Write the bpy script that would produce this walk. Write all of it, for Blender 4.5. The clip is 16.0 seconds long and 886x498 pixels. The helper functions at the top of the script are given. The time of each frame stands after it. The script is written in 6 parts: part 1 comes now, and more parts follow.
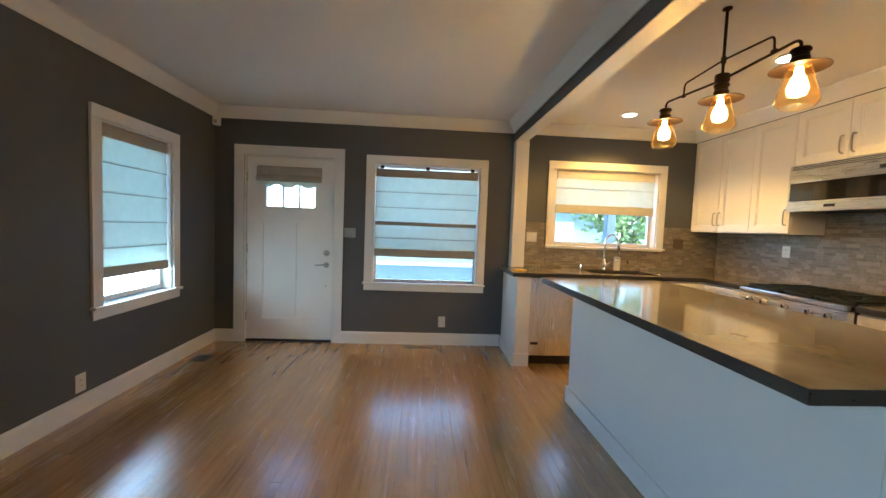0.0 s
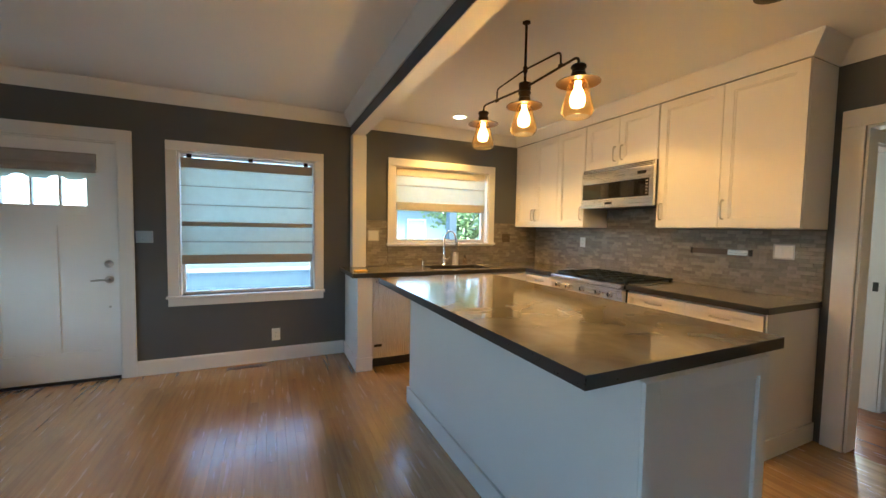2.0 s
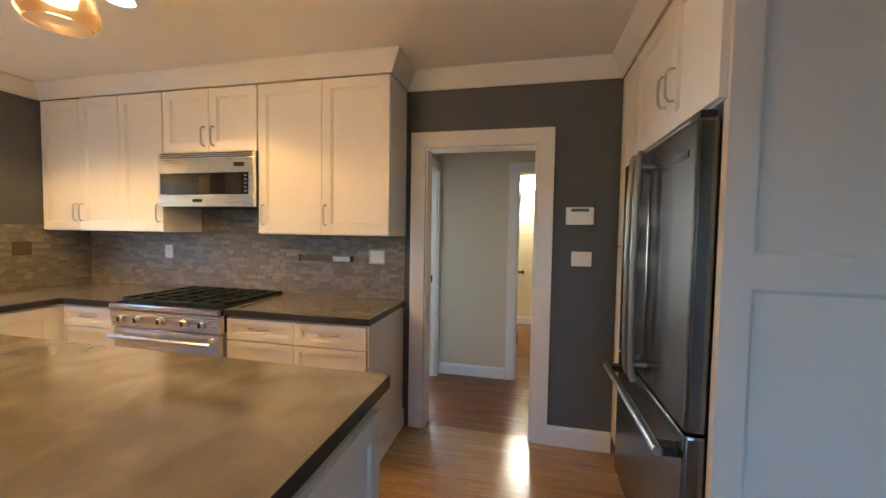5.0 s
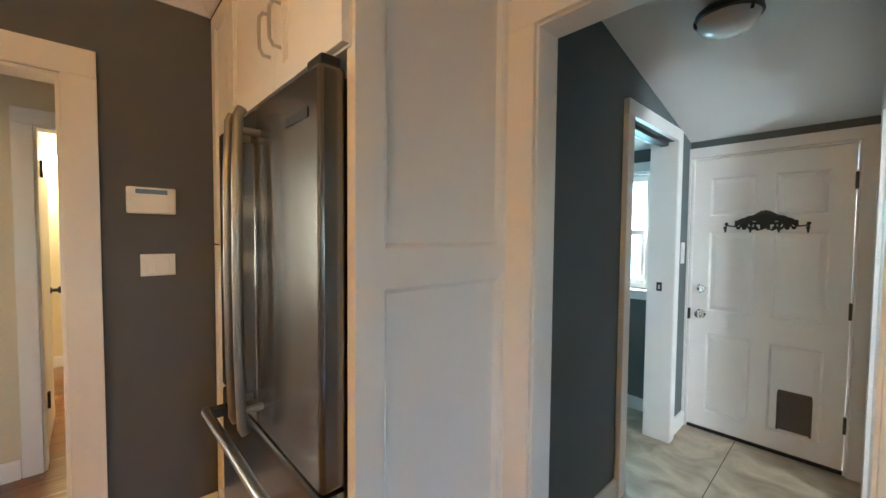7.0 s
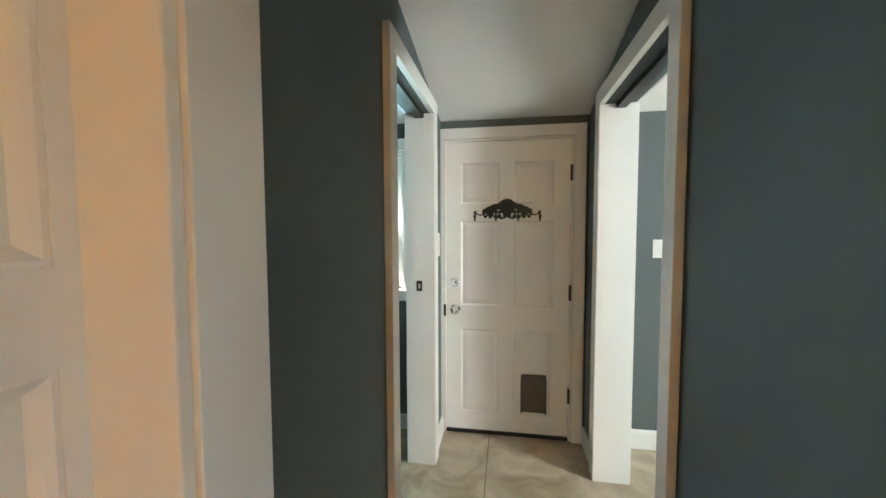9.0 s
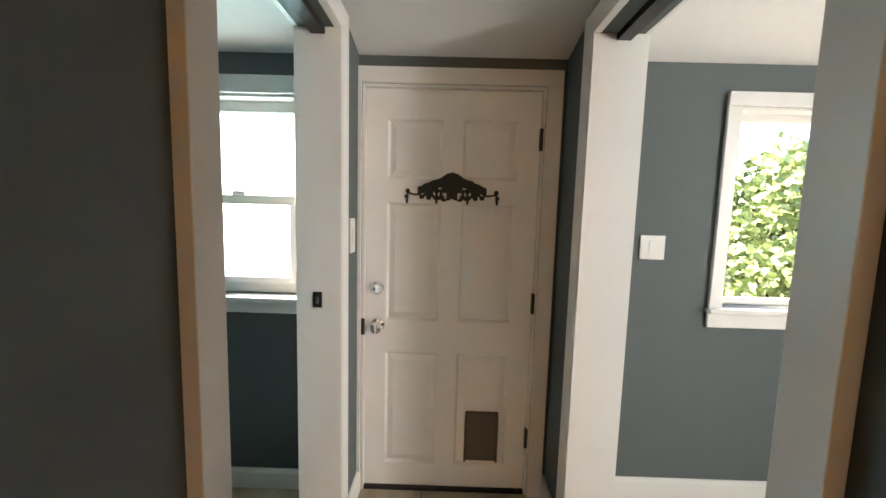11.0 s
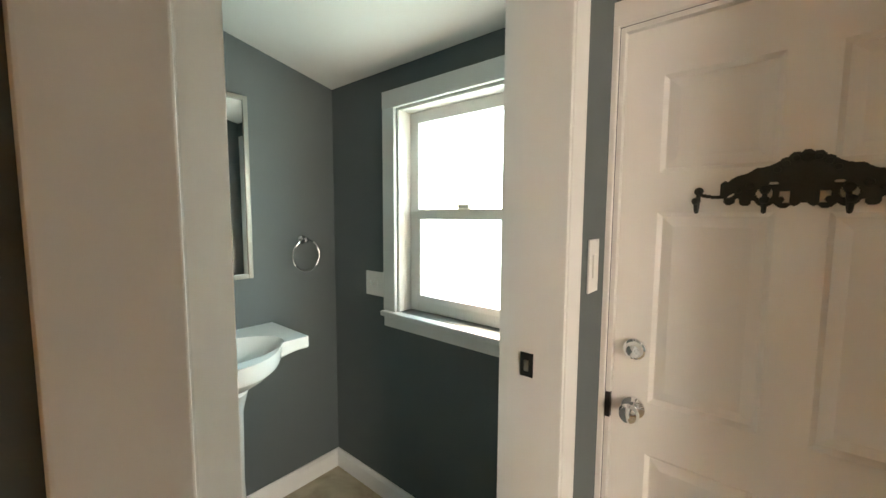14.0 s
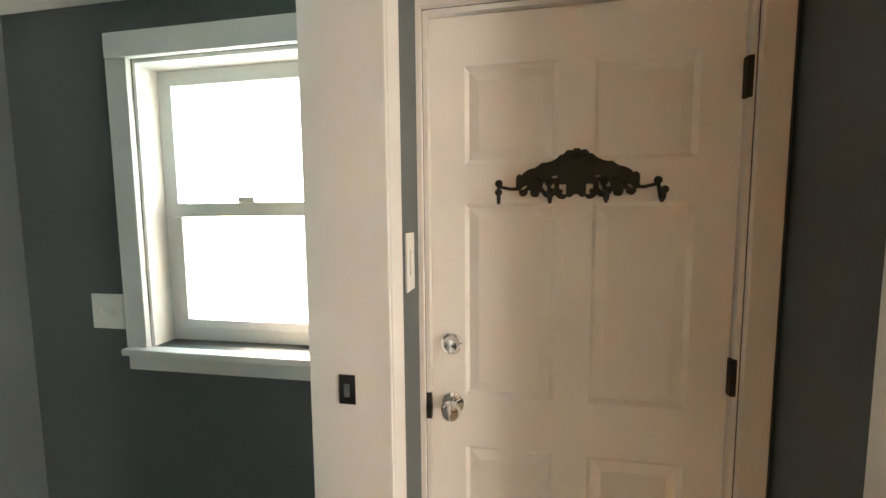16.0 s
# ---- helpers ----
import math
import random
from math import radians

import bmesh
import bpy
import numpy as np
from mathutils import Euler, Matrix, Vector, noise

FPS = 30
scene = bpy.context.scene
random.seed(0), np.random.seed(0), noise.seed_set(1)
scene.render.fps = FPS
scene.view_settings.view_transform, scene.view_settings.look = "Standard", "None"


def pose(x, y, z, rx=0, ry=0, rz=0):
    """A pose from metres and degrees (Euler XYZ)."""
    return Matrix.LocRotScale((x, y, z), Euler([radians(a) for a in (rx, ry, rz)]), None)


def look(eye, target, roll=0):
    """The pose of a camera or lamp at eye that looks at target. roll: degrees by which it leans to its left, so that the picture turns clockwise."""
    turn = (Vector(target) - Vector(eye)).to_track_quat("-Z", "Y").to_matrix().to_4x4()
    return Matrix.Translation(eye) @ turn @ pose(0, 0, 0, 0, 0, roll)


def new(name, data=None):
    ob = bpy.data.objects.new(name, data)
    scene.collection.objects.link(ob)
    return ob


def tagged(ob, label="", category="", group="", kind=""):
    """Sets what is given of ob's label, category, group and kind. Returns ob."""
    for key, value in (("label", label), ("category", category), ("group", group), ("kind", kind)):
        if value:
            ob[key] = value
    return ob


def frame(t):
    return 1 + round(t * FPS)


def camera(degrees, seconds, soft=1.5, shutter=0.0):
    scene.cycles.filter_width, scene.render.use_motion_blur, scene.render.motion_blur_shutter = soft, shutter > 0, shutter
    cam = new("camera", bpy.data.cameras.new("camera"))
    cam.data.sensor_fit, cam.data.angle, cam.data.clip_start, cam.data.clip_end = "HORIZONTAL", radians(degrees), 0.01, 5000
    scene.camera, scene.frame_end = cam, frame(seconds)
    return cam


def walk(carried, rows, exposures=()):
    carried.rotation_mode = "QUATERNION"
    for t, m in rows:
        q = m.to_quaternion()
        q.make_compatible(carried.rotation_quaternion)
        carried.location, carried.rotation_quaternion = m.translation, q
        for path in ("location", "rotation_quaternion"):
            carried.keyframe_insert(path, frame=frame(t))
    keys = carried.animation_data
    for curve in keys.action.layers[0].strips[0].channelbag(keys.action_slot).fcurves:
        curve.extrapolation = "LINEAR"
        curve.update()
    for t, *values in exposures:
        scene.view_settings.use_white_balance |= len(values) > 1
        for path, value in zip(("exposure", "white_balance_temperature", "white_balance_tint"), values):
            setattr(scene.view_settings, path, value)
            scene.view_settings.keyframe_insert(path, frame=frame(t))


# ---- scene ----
cam = camera(98.8, 16.0)
PATH = [
    (0, (0.335, -0.065, 1.335), (0.459, 1.928, 1.22), 2.2),
    (0.5, (0.344, -0.058, 1.347), (0.6, 1.923, 1.242), 1.9),
    (1, (0.399, -0.022, 1.348), (0.832, 1.929, 1.254), 1.5),
    (1.5, (0.464, 0.014, 1.359), (1.107, 1.906, 1.262), 1.2),
    (2, (0.554, 0.062, 1.353), (1.388, 1.877, 1.245), 1.0),
    (2.5, (0.675, 0.119, 1.362), (1.694, 1.835, 1.24), 0.9),
    (3, (0.802, 0.151, 1.384), (2.027, 1.726, 1.253), 0.8),
    (3.2, (0.843, 0.181, 1.378), (2.146, 1.693, 1.252), 0.8),
    (5.3, (1.289, 0.396, 1.438), (3.276, 0.603, 1.342), 0.8),
    (5.5, (1.361, 0.369, 1.444), (3.358, 0.419, 1.343), 0.7),
    (6, (1.538, 0.365, 1.438), (3.479, -0.105, 1.332), 0.5),
    (6.5, (1.661, 0.361, 1.419), (3.406, -0.613, 1.327), 0.8),
    (7, (1.72, 0.262, 1.408), (3.186, -1.097, 1.327), 0.5),
    (7.5, (1.819, 0.07, 1.405), (2.987, -1.551, 1.32), 0.4),
    (8, (1.886, -0.097, 1.406), (2.807, -1.87, 1.31), 0.2),
    (8.5, (1.992, -0.279, 1.388), (2.633, -2.171, 1.279), 0.2),
    (9, (2.116, -0.461, 1.396), (2.445, -2.43, 1.281), -0.2),
    (9.2, (2.14, -0.528, 1.404), (2.368, -2.511, 1.271), -0.2),
    (11.5, (2.127, -1.384, 1.405), (2.146, -3.374, 1.201), 1.6),
    (12, (2.149, -1.573, 1.391), (2.33, -3.556, 1.208), 2.1),
    (12.5, (2.201, -1.704, 1.397), (2.614, -3.653, 1.223), 1.1),
    (13, (2.236, -1.750, 1.418), (3.005, -3.587, 1.227), 0.3),
    (13.5, (2.212, -1.753, 1.423), (3.323, -3.407, 1.251), 0.7),
    (14, (2.184, -1.747, 1.422), (3.464, -3.273, 1.250), 0.3),
    (14.5, (2.161, -1.752, 1.419), (3.465, -3.258, 1.232), 0.0),
    (15, (2.166, -1.782, 1.414), (3.312, -3.408, 1.213), -0.6),
    (15.5, (2.235, -1.838, 1.407), (3.051, -3.656, 1.228), -0.3),
    (16, (2.296, -1.887, 1.399), (2.628, -3.852, 1.232), -0.5),
]
EXPOSURE = [(0.0, 3.45, 5350, -3), (3.0, 3.25, 5500, 0), (5.5, 3.45, 4900, 5), (6.0, 3.55, 4900, 5), (6.5, 3.65, 5600, 6), (7.0, 3.75, 6000, 6), (9.0, 3.75, 7000, 7), (11.5, 3.35, 8200, 20), (12.5, 3.55, 9200, 22), (14.0, 3.4, 9200, 20), (15.5, 3.35, 8900, 19), (16.0, 3.55, 9300, 22)]
walk(cam, [(t, look(eye, target, roll)) for t, eye, target, roll in PATH], EXPOSURE)


# ---- light of the place ----
world = bpy.data.worlds.new("sky")
scene.world = world
world.use_nodes = True
wn = world.node_tree
wn.nodes.clear()
sky = wn.nodes.new("ShaderNodeTexSky")
sky.sky_type, sky.sun_disc = "NISHITA", False
sky.sun_elevation, sky.sun_rotation = radians(43), radians(112)
sky.air_density, sky.dust_density, sky.ozone_density = 1.0, 1.2, 1.6
bg = wn.nodes.new("ShaderNodeBackground")
bg.inputs["Strength"].default_value = 0.15
wout = wn.nodes.new("ShaderNodeOutputWorld")
wn.links.new(sky.outputs[0], bg.inputs[0])
wn.links.new(bg.outputs[0], wout.inputs[0])

sun = new("sun", bpy.data.lights.new("sun", "SUN"))
sun.data.energy, sun.data.angle, sun.data.color = 3.5, radians(12), (1.0, 0.95, 0.88)
sun.matrix_world = look((30, -12, 30), (0, 0, 0))

BULB, DOWNLIGHT = 1.0, (12.5, 8.0)
WARM, SOFTWARM = (1.0, 0.38, 0.045), (1.0, 0.49, 0.11)


def point_lamp(name, x, y, z, watts, colour, radius):
    ob = new(name, bpy.data.lights.new(name, "POINT"))
    ob.data.energy, ob.data.color, ob.data.shadow_soft_size = watts, colour, radius
    ob.location = (x, y, z)
    return ob


def spot_lamp(name, x, y, z, watts, colour, radius, angle):
    ob = new(name, bpy.data.lights.new(name, "SPOT"))
    ob.data.energy, ob.data.color, ob.data.shadow_soft_size = watts, colour, radius
    ob.data.spot_size, ob.data.spot_blend = radians(angle), 0.28
    ob.location = (x, y, z)
    return ob


def window_light(name, place, target, wide, high, watts, colour=(0.86, 0.95, 1.0)):
    """An area lamp in a window's opening, in place of the sky beyond it."""
    ob = new(name, bpy.data.lights.new(name, "AREA"))
    ob.data.shape, ob.data.size, ob.data.size_y = "RECTANGLE", wide, high
    ob.data.energy, ob.data.color = watts, colour
    ob.matrix_world = look(place, target)
    return ob


window_light("bath_window_light", (3.136, -3.12, 1.44), (3.136, 0, 1.44), 0.67, 0.93, 1.35, (0.34, 0.82, 1.0))
# added lamp at an unseen window, to brighten the side room and back hall
window_light("side_room_added_light", (-0.70, -1.26, 1.35), (3, -1.26, 1.35), 0.44, 1.2, 5.2, (0.88, 0.96, 1.0))
window_light("west_window_low_light", (-1.99, 3.08, 0.82), (0, 3.08, 0.82), 0.62, 0.15, 0.5, (0.80, 0.95, 1.0))
# more than sky: strength and warm tint are added to fill the passage
window_light("north_room_window_light", (6.26, 2.3, 1.4), (0, 2.3, 1.4), 1.55, 1.35, 15.0, (1.0, 0.90, 0.72))


# ---- materials ----
def material(name):
    m = bpy.data.materials.new(name)
    m.use_nodes = True
    nt = m.node_tree
    return m, nt, nt.nodes["Principled BSDF"]


def plain(name, colour, rough=0.5, metal=0.0, vary=0.06, scale=6.0, bump=0.0, bump_scale=120.0, coat=0.0):
    """Paint, plastic or metal: large soft mottling and a fine grain."""
    m, nt, b = material(name)
    co = nt.nodes.new("ShaderNodeTexCoord")
    n1 = nt.nodes.new("ShaderNodeTexNoise")
    n1.inputs["Scale"].default_value, n1.inputs["Detail"].default_value = scale, 4
    nt.links.new(co.outputs["Object"], n1.inputs["Vector"])
    mix = nt.nodes.new("ShaderNodeMix")
    mix.data_type = "RGBA"
    mix.inputs[6].default_value = (*[c * (1 - vary) for c in colour], 1)
    mix.inputs[7].default_value = (*[min(1, c * (1 + vary)) for c in colour], 1)
    nt.links.new(n1.outputs["Fac"], mix.inputs[0])
    nt.links.new(mix.outputs[2], b.inputs["Base Color"])
    b.inputs["Metallic"].default_value = metal
    rr = nt.nodes.new("ShaderNodeMapRange")
    rr.inputs["To Min"].default_value, rr.inputs["To Max"].default_value = max(0.02, rough - 0.06), min(1, rough + 0.06)
    n2 = nt.nodes.new("ShaderNodeTexNoise")
    n2.inputs["Scale"].default_value = scale * 3.1
    nt.links.new(co.outputs["Object"], n2.inputs["Vector"])
    nt.links.new(n2.outputs["Fac"], rr.inputs["Value"])
    nt.links.new(rr.outputs[0], b.inputs["Roughness"])
    b.inputs["Coat Weight"].default_value = coat
    if bump:
        n3 = nt.nodes.new("ShaderNodeTexNoise")
        n3.inputs["Scale"].default_value, n3.inputs["Detail"].default_value = bump_scale, 3
        nt.links.new(co.outputs["Object"], n3.inputs["Vector"])
        bm_ = nt.nodes.new("ShaderNodeBump")
        bm_.inputs["Strength"].default_value, bm_.inputs["Distance"].default_value = bump, 0.002
        nt.links.new(n3.outputs["Fac"], bm_.inputs["Height"])
        nt.links.new(bm_.outputs[0], b.inputs["Normal"])
    return m


WALL = plain("wall_paint_slate", (0.098, 0.104, 0.110), 0.65, vary=0.05, scale=1.5, bump=0.25, bump_scale=220)
BACK_WALL = plain("wall_paint_blue_slate", (0.099, 0.120, 0.123), 0.75, vary=0.05, scale=1.5, bump=0.25, bump_scale=220)
HALL_WALL = plain("wall_paint_greige", (0.62, 0.55, 0.41), 0.6, vary=0.04, scale=1.5, bump=0.2, bump_scale=220)
CREAM = plain("wall_paint_cream", (0.70, 0.60, 0.40), 0.6, vary=0.04, scale=1.5)
CEIL = plain("ceiling_paint", (0.80, 0.79, 0.77), 0.75, vary=0.03, scale=1.2, bump=0.3, bump_scale=160)
TRIM = plain("trim_paint_white", (0.76, 0.75, 0.73), 0.36, vary=0.03, scale=3, bump=0.1, bump_scale=60)
CAB = plain("cabinet_paint_white", (0.80, 0.78, 0.74), 0.35, vary=0.025, scale=3, bump=0.06, bump_scale=50)
DOORW = plain("door_paint_white", (0.84, 0.83, 0.81), 0.38, vary=0.03, scale=2.5, bump=0.08, bump_scale=50)
PLASTIC = plain("white_plastic", (0.78, 0.77, 0.74), 0.3, vary=0.02)
STONEPLATE = plain("taupe_plastic", (0.10, 0.075, 0.055), 0.35, vary=0.05)
BLACK = plain("black_metal", (0.012, 0.012, 0.012), 0.4, vary=0.2, scale=20)
IRON = plain("cast_iron", (0.008, 0.013, 0.009), 0.6, vary=0.3, scale=30, bump=0.4, bump_scale=150)
BRONZE = plain("oiled_bronze", (0.035, 0.022, 0.014), 0.38, metal=0.8, vary=0.2, scale=20)
CHROME = plain("chrome", (0.85, 0.85, 0.86), 0.08, metal=1.0, vary=0.02)
NICKEL = plain("brushed_nickel", (0.55, 0.53, 0.50), 0.3, metal=1.0, vary=0.05, scale=30)
RUBBER = plain("black_rubber", (0.012, 0.012, 0.013), 0.75, vary=0.1)
DARKGLASS = plain("dark_glass", (0.010, 0.010, 0.012), 0.06, vary=0.05, coat=0.5)
PORCELAIN = plain("porcelain", (0.82, 0.81, 0.78), 0.08, vary=0.02, coat=0.4)
YELLOW = plain("yellow_sponge", (0.75, 0.45, 0.05), 0.8, vary=0.1, scale=60, bump=0.4)
LCD = plain("lcd_blue_grey", (0.08, 0.14, 0.24), 0.2, vary=0.05)
FLAP = plain("smoked_vinyl_flap", (0.09, 0.08, 0.07), 0.25, vary=0.1)
VENTBROWN = plain("brown_register_metal", (0.10, 0.06, 0.035), 0.4, metal=0.4, vary=0.1)


def steel_material(name, colour=(0.60, 0.58, 0.55), rough=0.28, across=(60, 60, 1.0), relief=0.015, spread=0.04):
    """Brushed steel: fine streaks along one axis in roughness and relief."""
    m, nt, b = material(name)
    co = nt.nodes.new("ShaderNodeTexCoord")
    mp = nt.nodes.new("ShaderNodeMapping")
    mp.inputs["Scale"].default_value = across
    n = nt.nodes.new("ShaderNodeTexNoise")
    n.inputs["Scale"].default_value, n.inputs["Detail"].default_value = 6, 5
    nt.links.new(co.outputs["Object"], mp.inputs["Vector"])
    nt.links.new(mp.outputs[0], n.inputs["Vector"])
    r = nt.nodes.new("ShaderNodeMapRange")
    r.inputs["To Min"].default_value, r.inputs["To Max"].default_value = rough - spread, rough + spread
    nt.links.new(n.outputs["Fac"], r.inputs["Value"])
    nt.links.new(r.outputs[0], b.inputs["Roughness"])
    b.inputs["Base Color"].default_value = (*colour, 1)
    b.inputs["Metallic"].default_value = 1.0
    bp = nt.nodes.new("ShaderNodeBump")
    bp.inputs["Strength"].default_value, bp.inputs["Distance"].default_value = relief, 0.001
    nt.links.new(n.outputs["Fac"], bp.inputs["Height"])
    nt.links.new(bp.outputs[0], b.inputs["Normal"])
    return m


STEEL = steel_material("brushed_steel", (0.72, 0.70, 0.67))
STEEL_H = steel_material("brushed_steel_horizontal", (0.70, 0.68, 0.65), across=(60, 1.0, 60))
HANDLE = plain("satin_dark_steel", (0.30, 0.285, 0.26), 0.40, metal=1.0, vary=0.04, scale=12)
FRIDGE = steel_material("dark_stainless", (0.21, 0.20, 0.185), 0.26, (40, 40, 1.0), 0.002, 0.008)


def stone_top():
    """Honed dark grey-brown stone with soft clouds and pale flecks."""
    m, nt, b = material("grey_brown_stone")
    co = nt.nodes.new("ShaderNodeTexCoord")
    n = nt.nodes.new("ShaderNodeTexNoise")
    n.inputs["Scale"].default_value, n.inputs["Detail"].default_value, n.inputs["Distortion"].default_value = 5, 8, 0.8
    nt.links.new(co.outputs["Object"], n.inputs["Vector"])
    ramp = nt.nodes.new("ShaderNodeValToRGB")
    ramp.color_ramp.elements[0].position, ramp.color_ramp.elements[0].color = 0.3, (0.145, 0.132, 0.104, 1)
    ramp.color_ramp.elements[1].position, ramp.color_ramp.elements[1].color = 0.72, (0.260, 0.236, 0.190, 1)
    nt.links.new(n.outputs["Fac"], ramp.inputs[0])
    v = nt.nodes.new("ShaderNodeTexVoronoi")
    v.inputs["Scale"].default_value = 90
    nt.links.new(co.outputs["Object"], v.inputs["Vector"])
    lt = nt.nodes.new("ShaderNodeMath")
    lt.operation = "LESS_THAN"
    lt.inputs[1].default_value = 0.12
    nt.links.new(v.outputs["Distance"], lt.inputs[0])
    mul = nt.nodes.new("ShaderNodeMath")
    mul.operation = "MULTIPLY"
    mul.inputs[1].default_value = 0.25
    nt.links.new(lt.outputs[0], mul.inputs[0])
    mix = nt.nodes.new("ShaderNodeMix")
    mix.data_type = "RGBA"
    mix.inputs[7].default_value = (0.38, 0.35, 0.29, 1)
    nt.links.new(mul.outputs[0], mix.inputs[0])
    nt.links.new(ramp.outputs[0], mix.inputs[6])
    nt.links.new(mix.outputs[2], b.inputs["Base Color"])
    r = nt.nodes.new("ShaderNodeMapRange")
    r.inputs["To Min"].default_value, r.inputs["To Max"].default_value = 0.07, 0.12
    nt.links.new(n.outputs["Fac"], r.inputs["Value"])
    nt.links.new(r.outputs[0], b.inputs["Roughness"])
    b.inputs["Specular IOR Level"].default_value = 0.7
    return m


STONE = stone_top()
# for the slabs' upright faces: a much darker base colour than their tops
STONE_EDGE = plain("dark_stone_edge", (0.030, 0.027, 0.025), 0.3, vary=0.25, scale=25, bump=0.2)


def oak(name, per_object, dark=(0.305, 0.168, 0.052), pale=(0.470, 0.284, 0.104), gloss=1.0):
    """Oiled oak strip: colour by board, long grain, scattered dark streaks."""
    m, nt, b = material(name)
    co = nt.nodes.new("ShaderNodeTexCoord")
    geo = nt.nodes.new("ShaderNodeNewGeometry")
    if per_object:
        info = nt.nodes.new("ShaderNodeObjectInfo")
        rnd = info.outputs["Random"]
    else:
        rnd = geo.outputs["Random Per Island"]
    off = nt.nodes.new("ShaderNodeVectorMath")
    off.operation = "MULTIPLY_ADD"
    comb = nt.nodes.new("ShaderNodeCombineXYZ")
    nt.links.new(rnd, comb.inputs[0])
    nt.links.new(rnd, comb.inputs[1])
    nt.links.new(comb.outputs[0], off.inputs[0])
    off.inputs[1].default_value = (37.0, 91.0, 0)
    nt.links.new(geo.outputs["Position"], off.inputs[2])
    mp = nt.nodes.new("ShaderNodeMapping")
    mp.inputs["Scale"].default_value = (38, 1.6, 1)
    nt.links.new(off.outputs[0], mp.inputs["Vector"])
    n = nt.nodes.new("ShaderNodeTexNoise")
    n.inputs["Scale"].default_value, n.inputs["Detail"].default_value, n.inputs["Distortion"].default_value = 1.0, 6, 0.12
    nt.links.new(mp.outputs[0], n.inputs["Vector"])
    ramp = nt.nodes.new("ShaderNodeValToRGB")
    ramp.color_ramp.elements[0].position, ramp.color_ramp.elements[0].color = 0.25, (*dark, 1)
    ramp.color_ramp.elements[1].position, ramp.color_ramp.elements[1].color = 0.75, (*pale, 1)
    nt.links.new(n.outputs["Fac"], ramp.inputs[0])
    hsv = nt.nodes.new("ShaderNodeHueSaturation")
    vr = nt.nodes.new("ShaderNodeMapRange")
    vr.inputs["To Min"].default_value, vr.inputs["To Max"].default_value = 0.88, 1.10
    nt.links.new(rnd, vr.inputs["Value"])
    nt.links.new(vr.outputs[0], hsv.inputs["Value"])
    nt.links.new(ramp.outputs[0], hsv.inputs["Color"])
    mp2 = nt.nodes.new("ShaderNodeMapping")
    mp2.inputs["Scale"].default_value = (70, 5.0, 1)
    nt.links.new(off.outputs[0], mp2.inputs["Vector"])
    st = nt.nodes.new("ShaderNodeTexNoise")
    st.inputs["Scale"].default_value, st.inputs["Detail"].default_value = 0.5, 3
    nt.links.new(mp2.outputs[0], st.inputs["Vector"])
    sr = nt.nodes.new("ShaderNodeValToRGB")
    sr.color_ramp.elements[0].position, sr.color_ramp.elements[0].color = 0.30, (0.50, 0.42, 0.34, 1)
    sr.color_ramp.elements[1].position, sr.color_ramp.elements[1].color = 0.46, (1, 1, 1, 1)
    nt.links.new(st.outputs["Fac"], sr.inputs[0])
    wear = nt.nodes.new("ShaderNodeMix")
    wear.data_type, wear.blend_type = "RGBA", "MULTIPLY"
    wear.inputs[0].default_value = 0.28
    nt.links.new(hsv.outputs[0], wear.inputs[6])
    nt.links.new(sr.outputs[0], wear.inputs[7])
    nt.links.new(wear.outputs[2], b.inputs["Base Color"])
    b.inputs["Specular IOR Level"].default_value = 0.35 + 0.5 * gloss
    b.inputs["Coat Weight"].default_value, b.inputs["Coat Roughness"].default_value, b.inputs["Coat IOR"].default_value = gloss, 0.22, 1.62
    r = nt.nodes.new("ShaderNodeMapRange")
    r.inputs["To Min"].default_value, r.inputs["To Max"].default_value = 0.17, 0.33
    nt.links.new(st.outputs["Fac"], r.inputs["Value"])
    nt.links.new(r.outputs[0], b.inputs["Roughness"])
    bp = nt.nodes.new("ShaderNodeBump")
    bp.inputs["Strength"].default_value, bp.inputs["Distance"].default_value = 0.12, 0.001
    nt.links.new(n.outputs["Fac"], bp.inputs["Height"])
    nt.links.new(bp.outputs[0], b.inputs["Normal"])
    return m


OAK, OAK_REST = oak("oak_strip", True), oak("oak_strip_joined", False)
# darker, duller red-brown copy of the oak: the passage's dimness put into colour
OAK_DIM = oak("oak_strip_dimmed", False, (0.150, 0.052, 0.016), (0.250, 0.100, 0.034), 0.2)
SUBFLOOR = plain("dark_joint_wood", (0.08, 0.05, 0.028), 0.8, vary=0.2)


